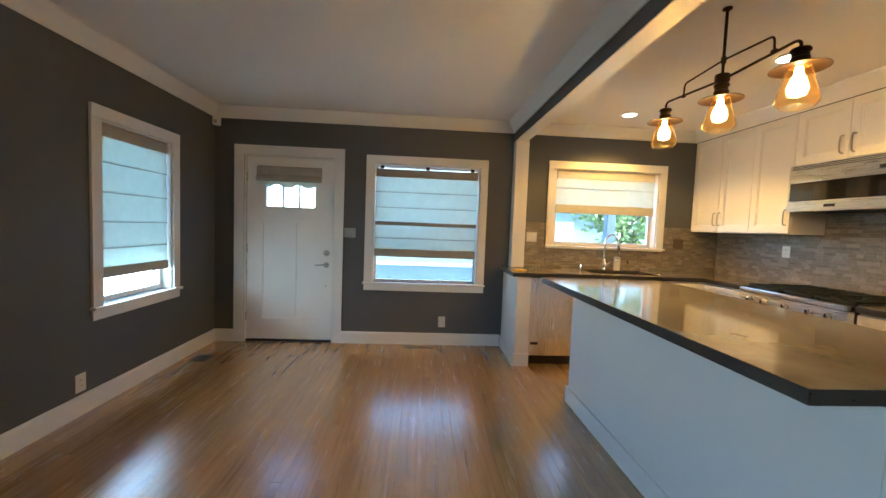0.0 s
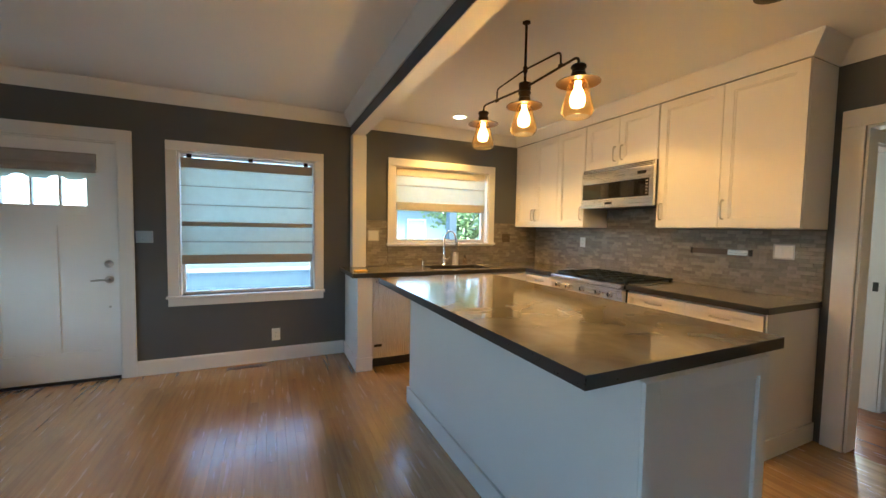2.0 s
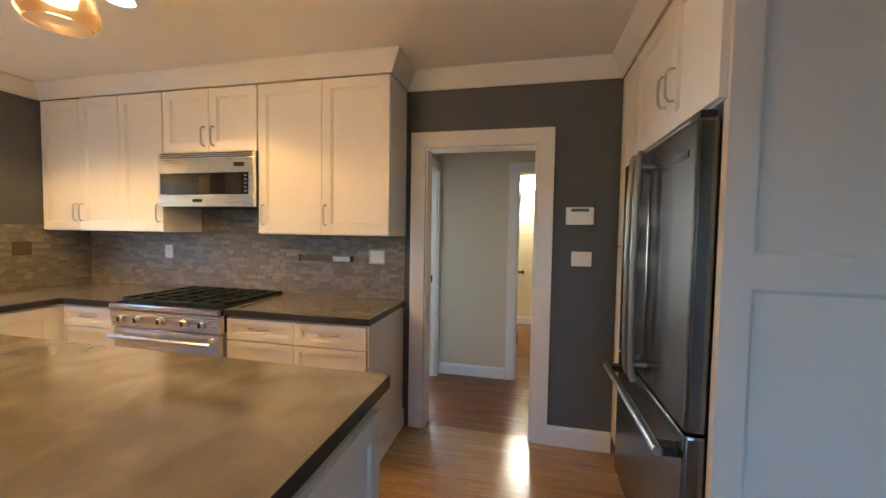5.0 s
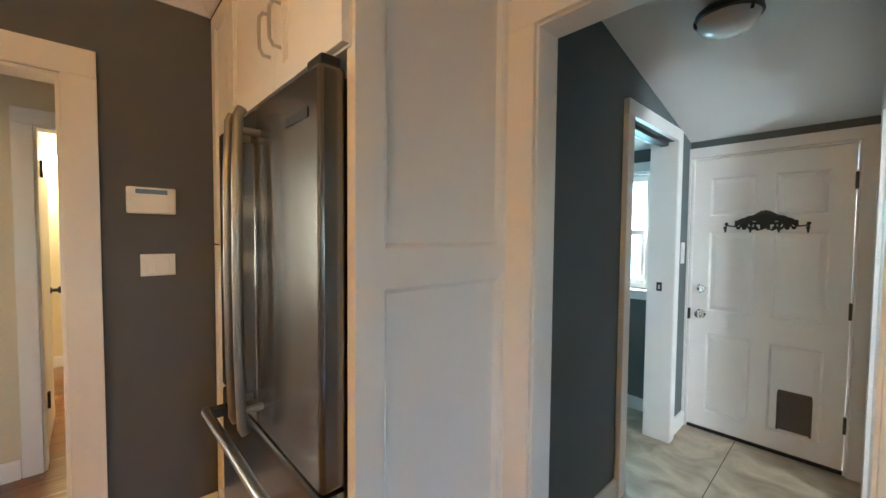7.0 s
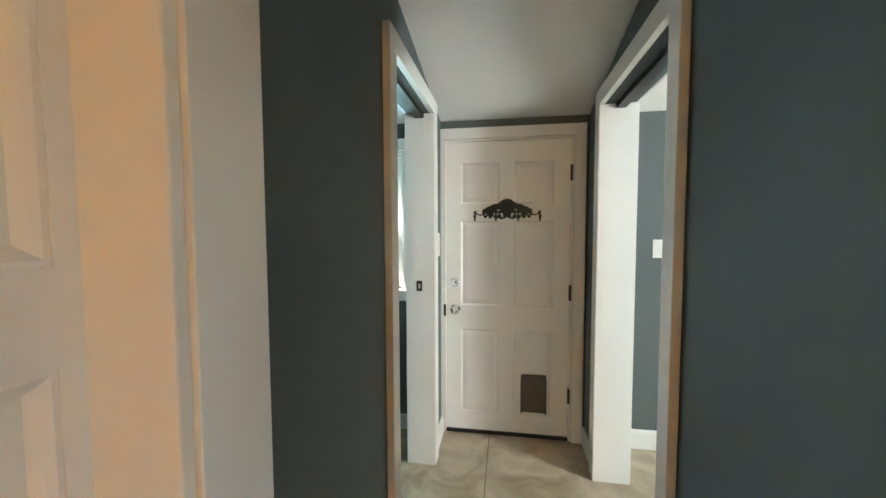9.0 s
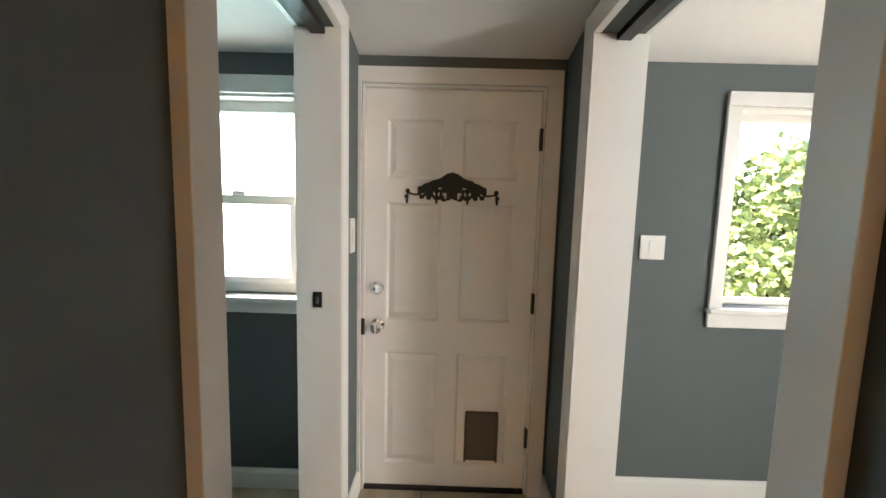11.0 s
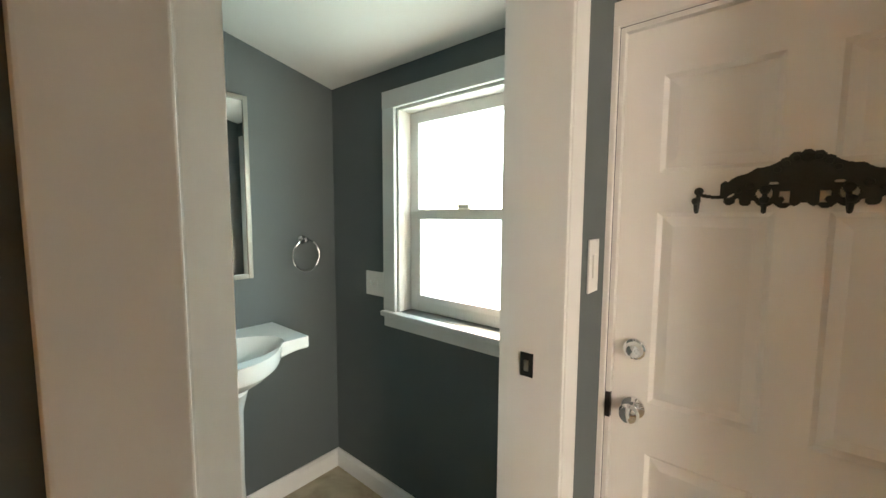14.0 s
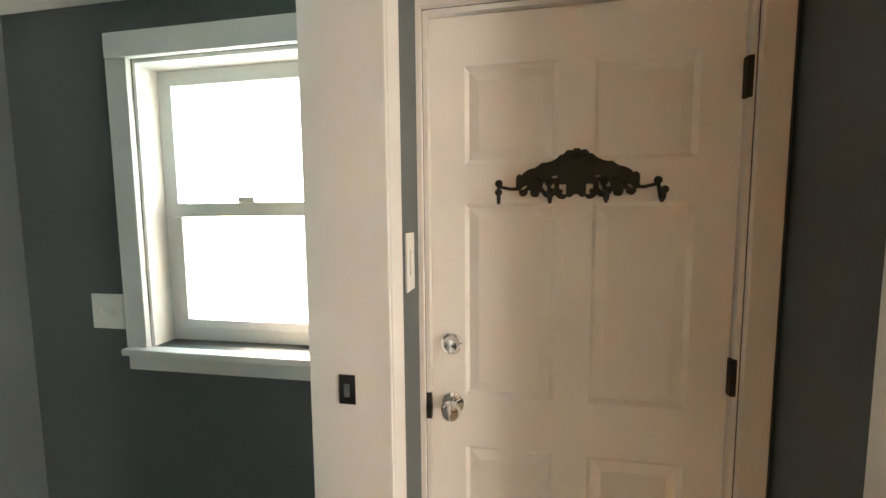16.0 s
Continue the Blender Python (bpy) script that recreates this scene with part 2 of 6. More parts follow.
def tile_stone(name, per_object):
    """Split travertine mosaic, from tan to grey-brown by piece."""
    m, nt, b = material(name)
    geo = nt.nodes.new("ShaderNodeNewGeometry")
    if per_object:
        rnd = nt.nodes.new("ShaderNodeObjectInfo").outputs["Random"]
    else:
        rnd = geo.outputs["Random Per Island"]
    ramp = nt.nodes.new("ShaderNodeValToRGB")
    e = ramp.color_ramp.elements
    e[0].position, e[0].color = 0.0, (0.185, 0.165, 0.140, 1)
    e[1].position, e[1].color = 1.0, (0.330, 0.295, 0.250, 1)
    x = e.new(0.55)
    x.color = (0.235, 0.212, 0.182, 1)
    nt.links.new(rnd, ramp.inputs[0])
    n = nt.nodes.new("ShaderNodeTexNoise")
    n.inputs["Scale"].default_value, n.inputs["Detail"].default_value = 45, 6
    nt.links.new(geo.outputs["Position"], n.inputs["Vector"])
    mix = nt.nodes.new("ShaderNodeMix")
    mix.data_type, mix.blend_type = "RGBA", "MULTIPLY"
    mix.inputs[0].default_value = 0.7
    r2 = nt.nodes.new("ShaderNodeValToRGB")
    r2.color_ramp.elements[0].position, r2.color_ramp.elements[0].color = 0.3, (0.72, 0.70, 0.68, 1)
    r2.color_ramp.elements[1].position, r2.color_ramp.elements[1].color = 0.65, (1, 1, 1, 1)
    nt.links.new(n.outputs["Fac"], r2.inputs[0])
    nt.links.new(ramp.outputs[0], mix.inputs[6])
    nt.links.new(r2.outputs[0], mix.inputs[7])
    nt.links.new(mix.outputs[2], b.inputs["Base Color"])
    b.inputs["Roughness"].default_value = 0.5
    bp = nt.nodes.new("ShaderNodeBump")
    bp.inputs["Strength"].default_value, bp.inputs["Distance"].default_value = 0.5, 0.002
    nt.links.new(n.outputs["Fac"], bp.inputs["Height"])
    nt.links.new(bp.outputs[0], b.inputs["Normal"])
    return m


TILE, TILE_REST = tile_stone("travertine_piece", True), tile_stone("travertine_joined", False)
GROUT = plain("tile_grout", (0.20, 0.18, 0.155), 0.9, vary=0.1, scale=20)


def vinyl():
    """Sheet vinyl that imitates clouded beige stone."""
    m, nt, b = material("beige_stone_vinyl")
    geo = nt.nodes.new("ShaderNodeNewGeometry")
    n = nt.nodes.new("ShaderNodeTexNoise")
    n.inputs["Scale"].default_value, n.inputs["Detail"].default_value, n.inputs["Distortion"].default_value = 4.5, 8, 1.2
    nt.links.new(geo.outputs["Position"], n.inputs["Vector"])
    ramp = nt.nodes.new("ShaderNodeValToRGB")
    ramp.color_ramp.elements[0].position, ramp.color_ramp.elements[0].color = 0.3, (0.27, 0.215, 0.145, 1)
    ramp.color_ramp.elements[1].position, ramp.color_ramp.elements[1].color = 0.7, (0.54, 0.46, 0.34, 1)
    nt.links.new(n.outputs["Fac"], ramp.inputs[0])
    nt.links.new(ramp.outputs[0], b.inputs["Base Color"])
    b.inputs["Roughness"].default_value = 0.33
    bp = nt.nodes.new("ShaderNodeBump")
    bp.inputs["Strength"].default_value, bp.inputs["Distance"].default_value = 0.15, 0.001
    nt.links.new(n.outputs["Fac"], bp.inputs["Height"])
    nt.links.new(bp.outputs[0], b.inputs["Normal"])
    return m


VINYL = vinyl()


def cloth(name, colour, through_it):
    """Woven shade cloth that lets daylight through."""
    m, nt, b = material(name)
    nt.nodes.remove(b)
    d = nt.nodes.new("ShaderNodeBsdfDiffuse")
    tr = nt.nodes.new("ShaderNodeBsdfTranslucent")
    mix = nt.nodes.new("ShaderNodeMixShader")
    mix.inputs[0].default_value = through_it
    co = nt.nodes.new("ShaderNodeTexCoord")
    n = nt.nodes.new("ShaderNodeTexNoise")
    n.inputs["Scale"].default_value, n.inputs["Detail"].default_value = 14, 6
    nt.links.new(co.outputs["Object"], n.inputs["Vector"])
    ramp = nt.nodes.new("ShaderNodeValToRGB")
    ramp.color_ramp.elements[0].color = (*[c * 0.9 for c in colour], 1)
    ramp.color_ramp.elements[1].color = (*[min(1, c * 1.06) for c in colour], 1)
    nt.links.new(n.outputs["Fac"], ramp.inputs[0])
    wv = nt.nodes.new("ShaderNodeTexNoise")
    wv.inputs["Scale"].default_value = 400
    nt.links.new(co.outputs["Object"], wv.inputs["Vector"])
    bp = nt.nodes.new("ShaderNodeBump")
    bp.inputs["Strength"].default_value, bp.inputs["Distance"].default_value = 0.3, 0.001
    nt.links.new(wv.outputs["Fac"], bp.inputs["Height"])
    for s in (d, tr):
        nt.links.new(ramp.outputs[0], s.inputs["Color"])
        nt.links.new(bp.outputs[0], s.inputs["Normal"])
    nt.links.new(d.outputs[0], mix.inputs[1])
    nt.links.new(tr.outputs[0], mix.inputs[2])
    nt.links.new(mix.outputs[0], nt.nodes["Material Output"].inputs[0])
    return m


SHADE = cloth("shade_cloth", (0.77, 0.83, 0.785), 0.50)
SHADE_THICK = cloth("shade_cloth_doubled", (0.43, 0.40, 0.36), 0.14)
# lighter copy of the doubled cloth, with the kitchen's warm lamplight in its colour
SHADE_THICK_LIT = cloth("shade_cloth_doubled_lit", (0.66, 0.62, 0.54), 0.14)


def glass(name, colour=(1, 1, 1), rough=0.0, ior=1.45):
    m, nt, b = material(name)
    b.inputs["Base Color"].default_value = (*colour, 1)
    b.inputs["Transmission Weight"].default_value = 1.0
    b.inputs["Roughness"].default_value, b.inputs["IOR"].default_value = rough, ior
    return m


GLASS = glass("window_glass", ior=1.02)


def haze_sheet():
    """Added haze: a sheet part clear, part a pale veil that daylight shines through."""
    m, nt, b = material("haze_veil")
    nt.nodes.remove(b)
    hole, veil, mix = nt.nodes.new("ShaderNodeBsdfTransparent"), nt.nodes.new("ShaderNodeBsdfTranslucent"), nt.nodes.new("ShaderNodeMixShader")
    veil.inputs["Color"].default_value = (0.34, 0.40, 0.40, 1)
    mix.inputs[0].default_value = 0.34
    nt.links.new(hole.outputs[0], mix.inputs[1])
    nt.links.new(veil.outputs[0], mix.inputs[2])
    nt.links.new(mix.outputs[0], nt.nodes["Material Output"].inputs[0])
    return m


HAZE = haze_sheet()
AMBER = glass("amber_lamp_glass", (1.0, 0.80, 0.48), 0.18, 1.15)
FROST = glass("frosted_lamp_glass", (0.95, 0.95, 0.92), 0.4, 1.3)


def glowing(name, colour, strength):
    m, nt, b = material(name)
    b.inputs["Base Color"].default_value = (*colour, 1)
    b.inputs["Emission Color"].default_value = (*colour, 1)
    b.inputs["Emission Strength"].default_value = strength
    return m


FILAMENT = glowing("lit_bulb", (1.0, 0.70, 0.30), 3.0)
LED = glowing("lit_downlight", (1.0, 0.88, 0.68), 1.2)
VANITY = glowing("lit_vanity_glass", (1.0, 0.95, 0.85), 1.5)


def mirror_material():
    m, nt, b = material("silvered_mirror")
    b.inputs["Base Color"].default_value = (0.88, 0.90, 0.90, 1)
    b.inputs["Metallic"].default_value, b.inputs["Roughness"].default_value = 1.0, 0.015
    return m


MIRROR = mirror_material()


# ---- building helpers ----
class Shape:
    """Collects solids, in the world's metres, into one bmesh."""

    def __init__(self):
        self.bm = bmesh.new()

    def box(self, x0, x1, y0, y1, z0, z1, bevel=0.0):
        made = bmesh.ops.create_cube(self.bm, size=1.0)["verts"]
        for v in made:
            v.co = Vector(((x0 + x1) / 2 + v.co.x * (x1 - x0), (y0 + y1) / 2 + v.co.y * (y1 - y0), (z0 + z1) / 2 + v.co.z * (z1 - z0)))
        if bevel:
            edges = list({e for v in made for e in v.link_edges})
            bmesh.ops.bevel(self.bm, geom=edges, offset=bevel, segments=2, affect="EDGES", profile=0.5)
        return self

    def turned(self, profile, centre, axis="z", steps=24, caps=True):
        """A solid of revolution: profile of (radius, height) pairs along axis from centre."""
        rings = []
        for r, h in profile:
            ring = []
            for k in range(steps):
                a = 2 * math.pi * k / steps
                u, v = r * math.cos(a), r * math.sin(a)
                p = {"z": (u, v, h), "y": (u, h, v), "x": (h, u, v)}[axis]
                ring.append(self.bm.verts.new(Vector(centre) + Vector(p)))
            rings.append(ring)
        for a, b in zip(rings, rings[1:]):
            for k in range(steps):
                self.bm.faces.new((a[k], a[(k + 1) % steps], b[(k + 1) % steps], b[k]))
        for ring in (rings[0], rings[-1]) if caps else ():
            if len(ring) > 2 and (ring[0].co - ring[steps // 2].co).length > 1e-4:
                self.bm.faces.new(ring)
        return self

    def tube(self, points, radius, steps=10):
        """A round bar through points."""
        pts = [Vector(p) for p in points]
        rings, side = [], None
        for i, p in enumerate(pts):
            d = (pts[min(i + 1, len(pts) - 1)] - pts[max(i - 1, 0)]).normalized()
            if side is None:
                side = d.cross(Vector((1, 0, 0)) if abs(d.z) > 0.7 else Vector((0, 0, 1)))
            side = (side - d * side.dot(d)).normalized()
            up = side.cross(d)
            rings.append([self.bm.verts.new(p + radius * (math.cos(2 * math.pi * k / steps) * side + math.sin(2 * math.pi * k / steps) * up)) for k in range(steps)])
        for a, b in zip(rings, rings[1:]):
            for k in range(steps):
                self.bm.faces.new((a[k], a[(k + 1) % steps], b[(k + 1) % steps], b[k]))
        self.bm.faces.new(rings[0])
        self.bm.faces.new(rings[-1])
        return self

    def prism(self, outline, axis, lo, hi):
        """An outline of (a, b) pairs pulled along axis from lo to hi; a, b are the two other axes in order."""
        def put(a, b, c):
            return {"x": (c, a, b), "y": (a, c, b), "z": (a, b, c)}[axis]
        one = [self.bm.verts.new(put(a, b, lo)) for a, b in outline]
        two = [self.bm.verts.new(put(a, b, hi)) for a, b in outline]
        n = len(outline)
        for k in range(n):
            self.bm.faces.new((one[k], one[(k + 1) % n], two[(k + 1) % n], two[k]))
        self.bm.faces.new(one)
        self.bm.faces.new(two)
        return self

    def cells(self, us, vs, filled, lo, hi, axis):
        """One connected slab of grid cells across axis from lo to hi; filled(u, v) says which cells are solid."""
        us, vs = sorted(us), sorted(vs)

        def put(a, b, c):
            return {"x": (c, a, b), "y": (a, c, b), "z": (a, b, c)}[axis]
        made = {}

        def vert(i, j, c):
            if (i, j, c) not in made:
                made[(i, j, c)] = self.bm.verts.new(put(us[i], vs[j], hi if c else lo))
            return made[(i, j, c)]
        full = {(i, j) for i in range(len(us) - 1) for j in range(len(vs) - 1) if filled((us[i] + us[i + 1]) / 2, (vs[j] + vs[j + 1]) / 2)}
        for i, j in full:
            for c in (0, 1):
                self.bm.faces.new((vert(i, j, c), vert(i + 1, j, c), vert(i + 1, j + 1, c), vert(i, j + 1, c)))
            for di, dj, p, q in ((-1, 0, (i, j), (i, j + 1)), (1, 0, (i + 1, j), (i + 1, j + 1)), (0, -1, (i, j), (i + 1, j)), (0, 1, (i, j + 1), (i + 1, j + 1))):
                if (i + di, j + dj) not in full:
                    self.bm.faces.new((vert(*p, 0), vert(*q, 0), vert(*q, 1), vert(*p, 1)))
        return self

    def sweep(self, profile, path):
        """A moulding: profile of (out, z) pairs along a level path of (x, y), mitred; out is to the path's right."""
        pts = [Vector((x, y)) for x, y in path]
        rings = []
        for i, p in enumerate(pts):
            a = (p - pts[i - 1]).normalized() if i else None
            b = (pts[i + 1] - p).normalized() if i < len(pts) - 1 else None
            na = Vector((a.y, -a.x)) if a else None
            nb = Vector((b.y, -b.x)) if b else None
            if na and nb:
                m = na + nb
                m = m / (m.length_squared / 2)
            else:
                m = na or nb
            rings.append([self.bm.verts.new((p.x + m.x * o, p.y + m.y * o, z)) for o, z in profile])
        n = len(profile)
        for a, b in zip(rings, rings[1:]):
            for k in range(n):
                self.bm.faces.new((a[k], a[(k + 1) % n], b[(k + 1) % n], b[k]))
        self.bm.faces.new(rings[0])
        self.bm.faces.new(rings[-1])
        return self


def base_of(ob):
    while ob.parent:
        ob = ob.parent
    return ob.location.copy()


def part(name, shape, mat, parent, label="", smooth=False):
    """Links a shape as one mesh under a thing or a part; its numbers are the world's."""
    bm = shape.bm if isinstance(shape, Shape) else shape
    bmesh.ops.recalc_face_normals(bm, faces=bm.faces)
    me = bpy.data.meshes.new(name)
    if parent:
        bmesh.ops.translate(bm, verts=bm.verts, vec=-base_of(parent))
    bm.to_mesh(me)
    bm.free()
    if smooth or len(me.polygons) > 30:
        me.shade_smooth()
        me.set_sharp_from_angle(angle=0.61 if smooth else 0.36)
    me.materials.append(mat)
    ob = new(name, me)
    if parent:
        ob.parent = parent
    if label:
        ob["label"] = label
    return ob


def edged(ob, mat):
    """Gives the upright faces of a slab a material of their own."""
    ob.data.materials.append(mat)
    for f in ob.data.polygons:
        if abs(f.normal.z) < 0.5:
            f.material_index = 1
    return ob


def solid(name, shape, mat, label="", category="", group="", kind="", smooth=False):
    """A top-level mesh."""
    return tagged(part(name, shape, mat, None, smooth=smooth), label, category, group, kind)


def thing(name, x, y, z, label, category, group="", kind=""):
    ob = new(name)
    ob.location = (x, y, z)
    ob.empty_display_size = 0.1
    return tagged(ob, label, category, group, kind)


def wall(name, axis, lo, hi, a0, a1, z0, z1, holes, mat):
    """A wall across axis ('x' or 'y') from lo to hi, running a0..a1, with holes (a, b, bottom, top)."""
    us = {a0, a1, *[v for h in holes for v in h[:2]]}
    vs = {z0, z1, *[v for h in holes for v in h[2:]]}
    s = Shape().cells(us, vs, lambda u, v: not any(h[0] < u < h[1] and h[2] < v < h[3] for h in holes), lo, hi, axis)
    return solid(name, s, mat, kind="structure")


# ---- the large structure ----
CEILING, NORTH, EAST, WEST, SOUTH = 2.52, 4.17, 3.80, -1.87, -0.775
BACK, HALL_E, HALL_W, BATH_E = -2.955, 2.545, 1.615, 3.972

wall("wall_north", "y", NORTH, NORTH + 0.15, -2.02, 3.93, -0.05, 2.60,
     [(-1.565, -0.605, -0.05, 2.035), (-0.185, 0.985, 0.70, 2.005), (1.84, 3.05, 1.18, 2.04)], WALL)
wall("wall_west", "x", WEST - 0.15, WEST, SOUTH - 0.11, NORTH, -0.05, 2.60, [(2.70, 3.46, 0.70, 1.985), (-0.62, 0.42, 0.60, 2.0)], WALL)
wall("wall_east", "x", EAST, EAST + 0.065, SOUTH, NORTH, -0.05, 2.60, [(0.338, 1.103, -0.05, 2.01)], WALL)
wall("wall_east_hall_side", "x", EAST + 0.065, EAST + 0.13, SOUTH, 1.37, -0.05, 2.60, [(0.338, 1.103, -0.05, 2.01)], HALL_WALL)
wall("wall_south", "y", SOUTH - 0.065, SOUTH, WEST, EAST + 0.13, -0.05, 2.60, [(1.668, 2.42, -0.05, 2.07)], WALL)
wall("wall_south_back_side", "y", SOUTH - 0.11, SOUTH - 0.065, WEST, BATH_E + 0.13, -0.05, 2.60, [(1.668, 2.42, -0.05, 2.07)], BACK_WALL)
wall("wall_back_hall_west", "x", HALL_W - 0.15, HALL_W, BACK, SOUTH - 0.11, -0.05, 2.60, [(-2.588, -1.72, -0.05, 2.03)], BACK_WALL)
wall("wall_back_hall_east", "x", HALL_E, HALL_E + 0.125, BACK, SOUTH - 0.11, -0.05, 2.60, [(-2.588, -1.84, -0.05, 2.03)], BACK_WALL)
wall("wall_back", "y", BACK - 0.15, BACK, -0.75, BATH_E + 0.13, -0.05, 2.40,
     [(1.70, 2.53, -0.05, 1.965), (2.80, 3.473, 0.975, 1.905), (0.30, 0.84, 0.986, 1.902)], BACK_WALL)
wall("wall_bath_east", "x", BATH_E, BATH_E + 0.13, BACK, SOUTH - 0.11, -0.05, 2.60, [], BACK_WALL)
wall("wall_side_room_west", "x", -0.75, -0.60, BACK, SOUTH - 0.11, -0.05, 2.60, [(-1.50, -1.02, 0.70, 2.0)], BACK_WALL)
# the passage behind the kitchen door, and what opens off it
wall("wall_passage_east", "x", 4.88, 5.0, SOUTH, 1.25, -0.05, 2.60, [(-0.30, 0.49, -0.05, 2.0)], HALL_WALL)
wall("wall_passage_north", "y", 1.25, 1.37, EAST + 0.13, 5.0, -0.05, 2.60, [(3.99, 4.78, -0.05, 2.0)], HALL_WALL)
wall("wall_passage_south", "y", SOUTH - 0.11, SOUTH, EAST + 0.13, 7.4, -0.05, 2.60, [], HALL_WALL)
wall("wall_cream_room_east", "x", 7.25, 7.4, SOUTH, 1.25, -0.05, 2.60, [], CREAM)
wall("wall_cream_room_north", "y", 1.25, 1.37, 5.0, 7.4, -0.05, 2.60, [], CREAM)
wall("wall_north_room_east", "x", 6.2, 6.35, 1.37, 4.32, -0.05, 2.60, [(1.50, 3.10, 0.70, 2.1)], HALL_WALL)
wall("wall_north_room_north", "y", NORTH, NORTH + 0.15, 3.93, 6.35, -0.05, 2.60, [], HALL_WALL)

solid("ceiling", Shape().box(-2.02, 7.4, SOUTH - 0.11, NORTH + 0.15, CEILING, CEILING + 0.12), CEIL, kind="structure")
s = Shape()
s.prism([(SOUTH - 0.11, 2.524), (BACK - 0.15, 2.053), (BACK - 0.15, 2.153), (SOUTH - 0.11, 2.62)], "x", -0.75, BATH_E + 0.13)
solid("ceiling_sloped", s, CEIL, kind="structure")
solid("subfloor", Shape().box(-2.02, 7.4, -0.84, NORTH + 0.15, -0.10, -0.016), SUBFLOOR, kind="structure")
floor_back = solid("floor_back", Shape().box(-0.75, BATH_E + 0.13, BACK - 0.15, -0.84, -0.10, 0.0), VINYL, kind="structure")
solid("seam", Shape().box(HALL_W, HALL_E, -1.30, -1.296, 0.0003, 0.0012).box(2.22, 2.224, BACK, -1.30, 0.0003, 0.0012), SUBFLOOR, kind="structure")
solid("threshold_strip", Shape().prism([(-0.870, 0.0), (-0.81, 0.0), (-0.825, 0.007), (-0.86, 0.007)], "x", 1.668, 2.42), OAK_REST, kind="structure")

# beam between the rooms, its post on the counter, and the coved trim on it
solid("beam", Shape().box(1.345, 1.452, SOUTH, NORTH, 2.31, CEILING), WALL, kind="structure")
solid("beam_soffit_board", Shape().box(1.349, 1.475, SOUTH, NORTH - 0.001, 2.304, 2.311, 0.002), TRIM, kind="structure")
solid("post", Shape().box(1.345, 1.49, 4.05, NORTH, 0.927, 2.303, 0.006), TRIM, kind="structure")

CROWN = [(0.0, -0.118), (0.012, -0.118), (0.018, -0.100), (0.040, -0.070), (0.072, -0.028), (0.082, -0.014), (0.082, 0.0), (0.0, 0.0)]


def crown(name, path, top=CEILING, mat=None):
    return solid(name, Shape().sweep([(o, top + z) for o, z in CROWN], path), mat or TRIM, kind="structure", smooth=False)


crown("crown_living", [(1.344, SOUTH), (WEST, SOUTH), (WEST, NORTH), (1.344, NORTH), (1.344, SOUTH)][0:5])
crown("crown_kitchen", [(3.47, NORTH), (1.453, NORTH)][::-1])
crown("crown_beam_kitchen_side", [(1.453, SOUTH), (1.453, NORTH)])
crown("crown_over_cabinets", [(3.462, NORTH - 0.001), (3.462, 1.244), (EAST, 1.244), (EAST, -0.168), (2.514, -0.168), (2.514, SOUTH), (1.47, SOUTH)])


def baseboard(name, path, high=0.135):
    return solid(name, Shape().sweep([(0, 0.001), (0.016, 0.001), (0.016, high - 0.018), (0.009, high), (0, high)], path), TRIM, kind="structure")


baseboard("baseboard_west", [(1.57, SOUTH), (WEST, SOUTH), (WEST, NORTH), (-1.667, NORTH)])
baseboard("baseboard_north", [(-0.527, NORTH), (1.279, NORTH)])
baseboard("baseboard_east", [(EAST, 0.249), (EAST, -0.167)])
baseboard("baseboard_hall_east_corner", [(HALL_E, -2.655), (HALL_E, BACK)], 0.11)
baseboard("baseboard_hall_east", [(HALL_E, -0.886), (HALL_E, -1.764)], 0.11)
baseboard("baseboard_hall_west", [(HALL_W, -1.64), (HALL_W, -0.886)], 0.11)
baseboard("baseboard_hall_west_corner", [(HALL_W, BACK), (HALL_W, -2.66)], 0.11)
baseboard("baseboard_bath", [(HALL_E + 0.126, -0.886), (BATH_E, -0.886), (BATH_E, BACK), (HALL_E + 0.126, BACK), (HALL_E + 0.126, -2.66)], 0.10)
baseboard("baseboard_side_room", [(HALL_W - 0.151, -2.66), (HALL_W - 0.151, BACK), (-0.60, BACK), (-0.60, -0.886)], 0.12)
baseboard("baseboard_passage", [(4.88, 1.249), (4.88, 0.582)], 0.11)
baseboard("baseboard_cream_room", [(5.0, 1.249), (7.25, 1.249), (7.25, -0.774)], 0.11)


def casing(name, axis, face, out, a0, a1, top, wide=0.09, floor_z=0.001, depth=0.018):
    """Boards round a doorway on one face of a wall; out is +1 or -1, the way that the face looks."""
    t = thing(name, *((face, (a0 + a1) / 2, 0) if axis == "x" else ((a0 + a1) / 2, face, 0)), "", "", kind="structure")
    lo, hi = sorted((face + 0.0005 * out, face + depth * out))
    for nm, a, b, c, d in (("jamb_board", a0 - wide, a0, floor_z, top), ("jamb_board", a1, a1 + wide, floor_z, top), ("head_board", a0 - wide, a1 + wide, top, top + wide)):
        sh = Shape().box(lo, hi, a, b, c, d, 0.003) if axis == "x" else Shape().box(a, b, lo, hi, c, d, 0.003)
        part(nm, sh, TRIM, t)
    return t


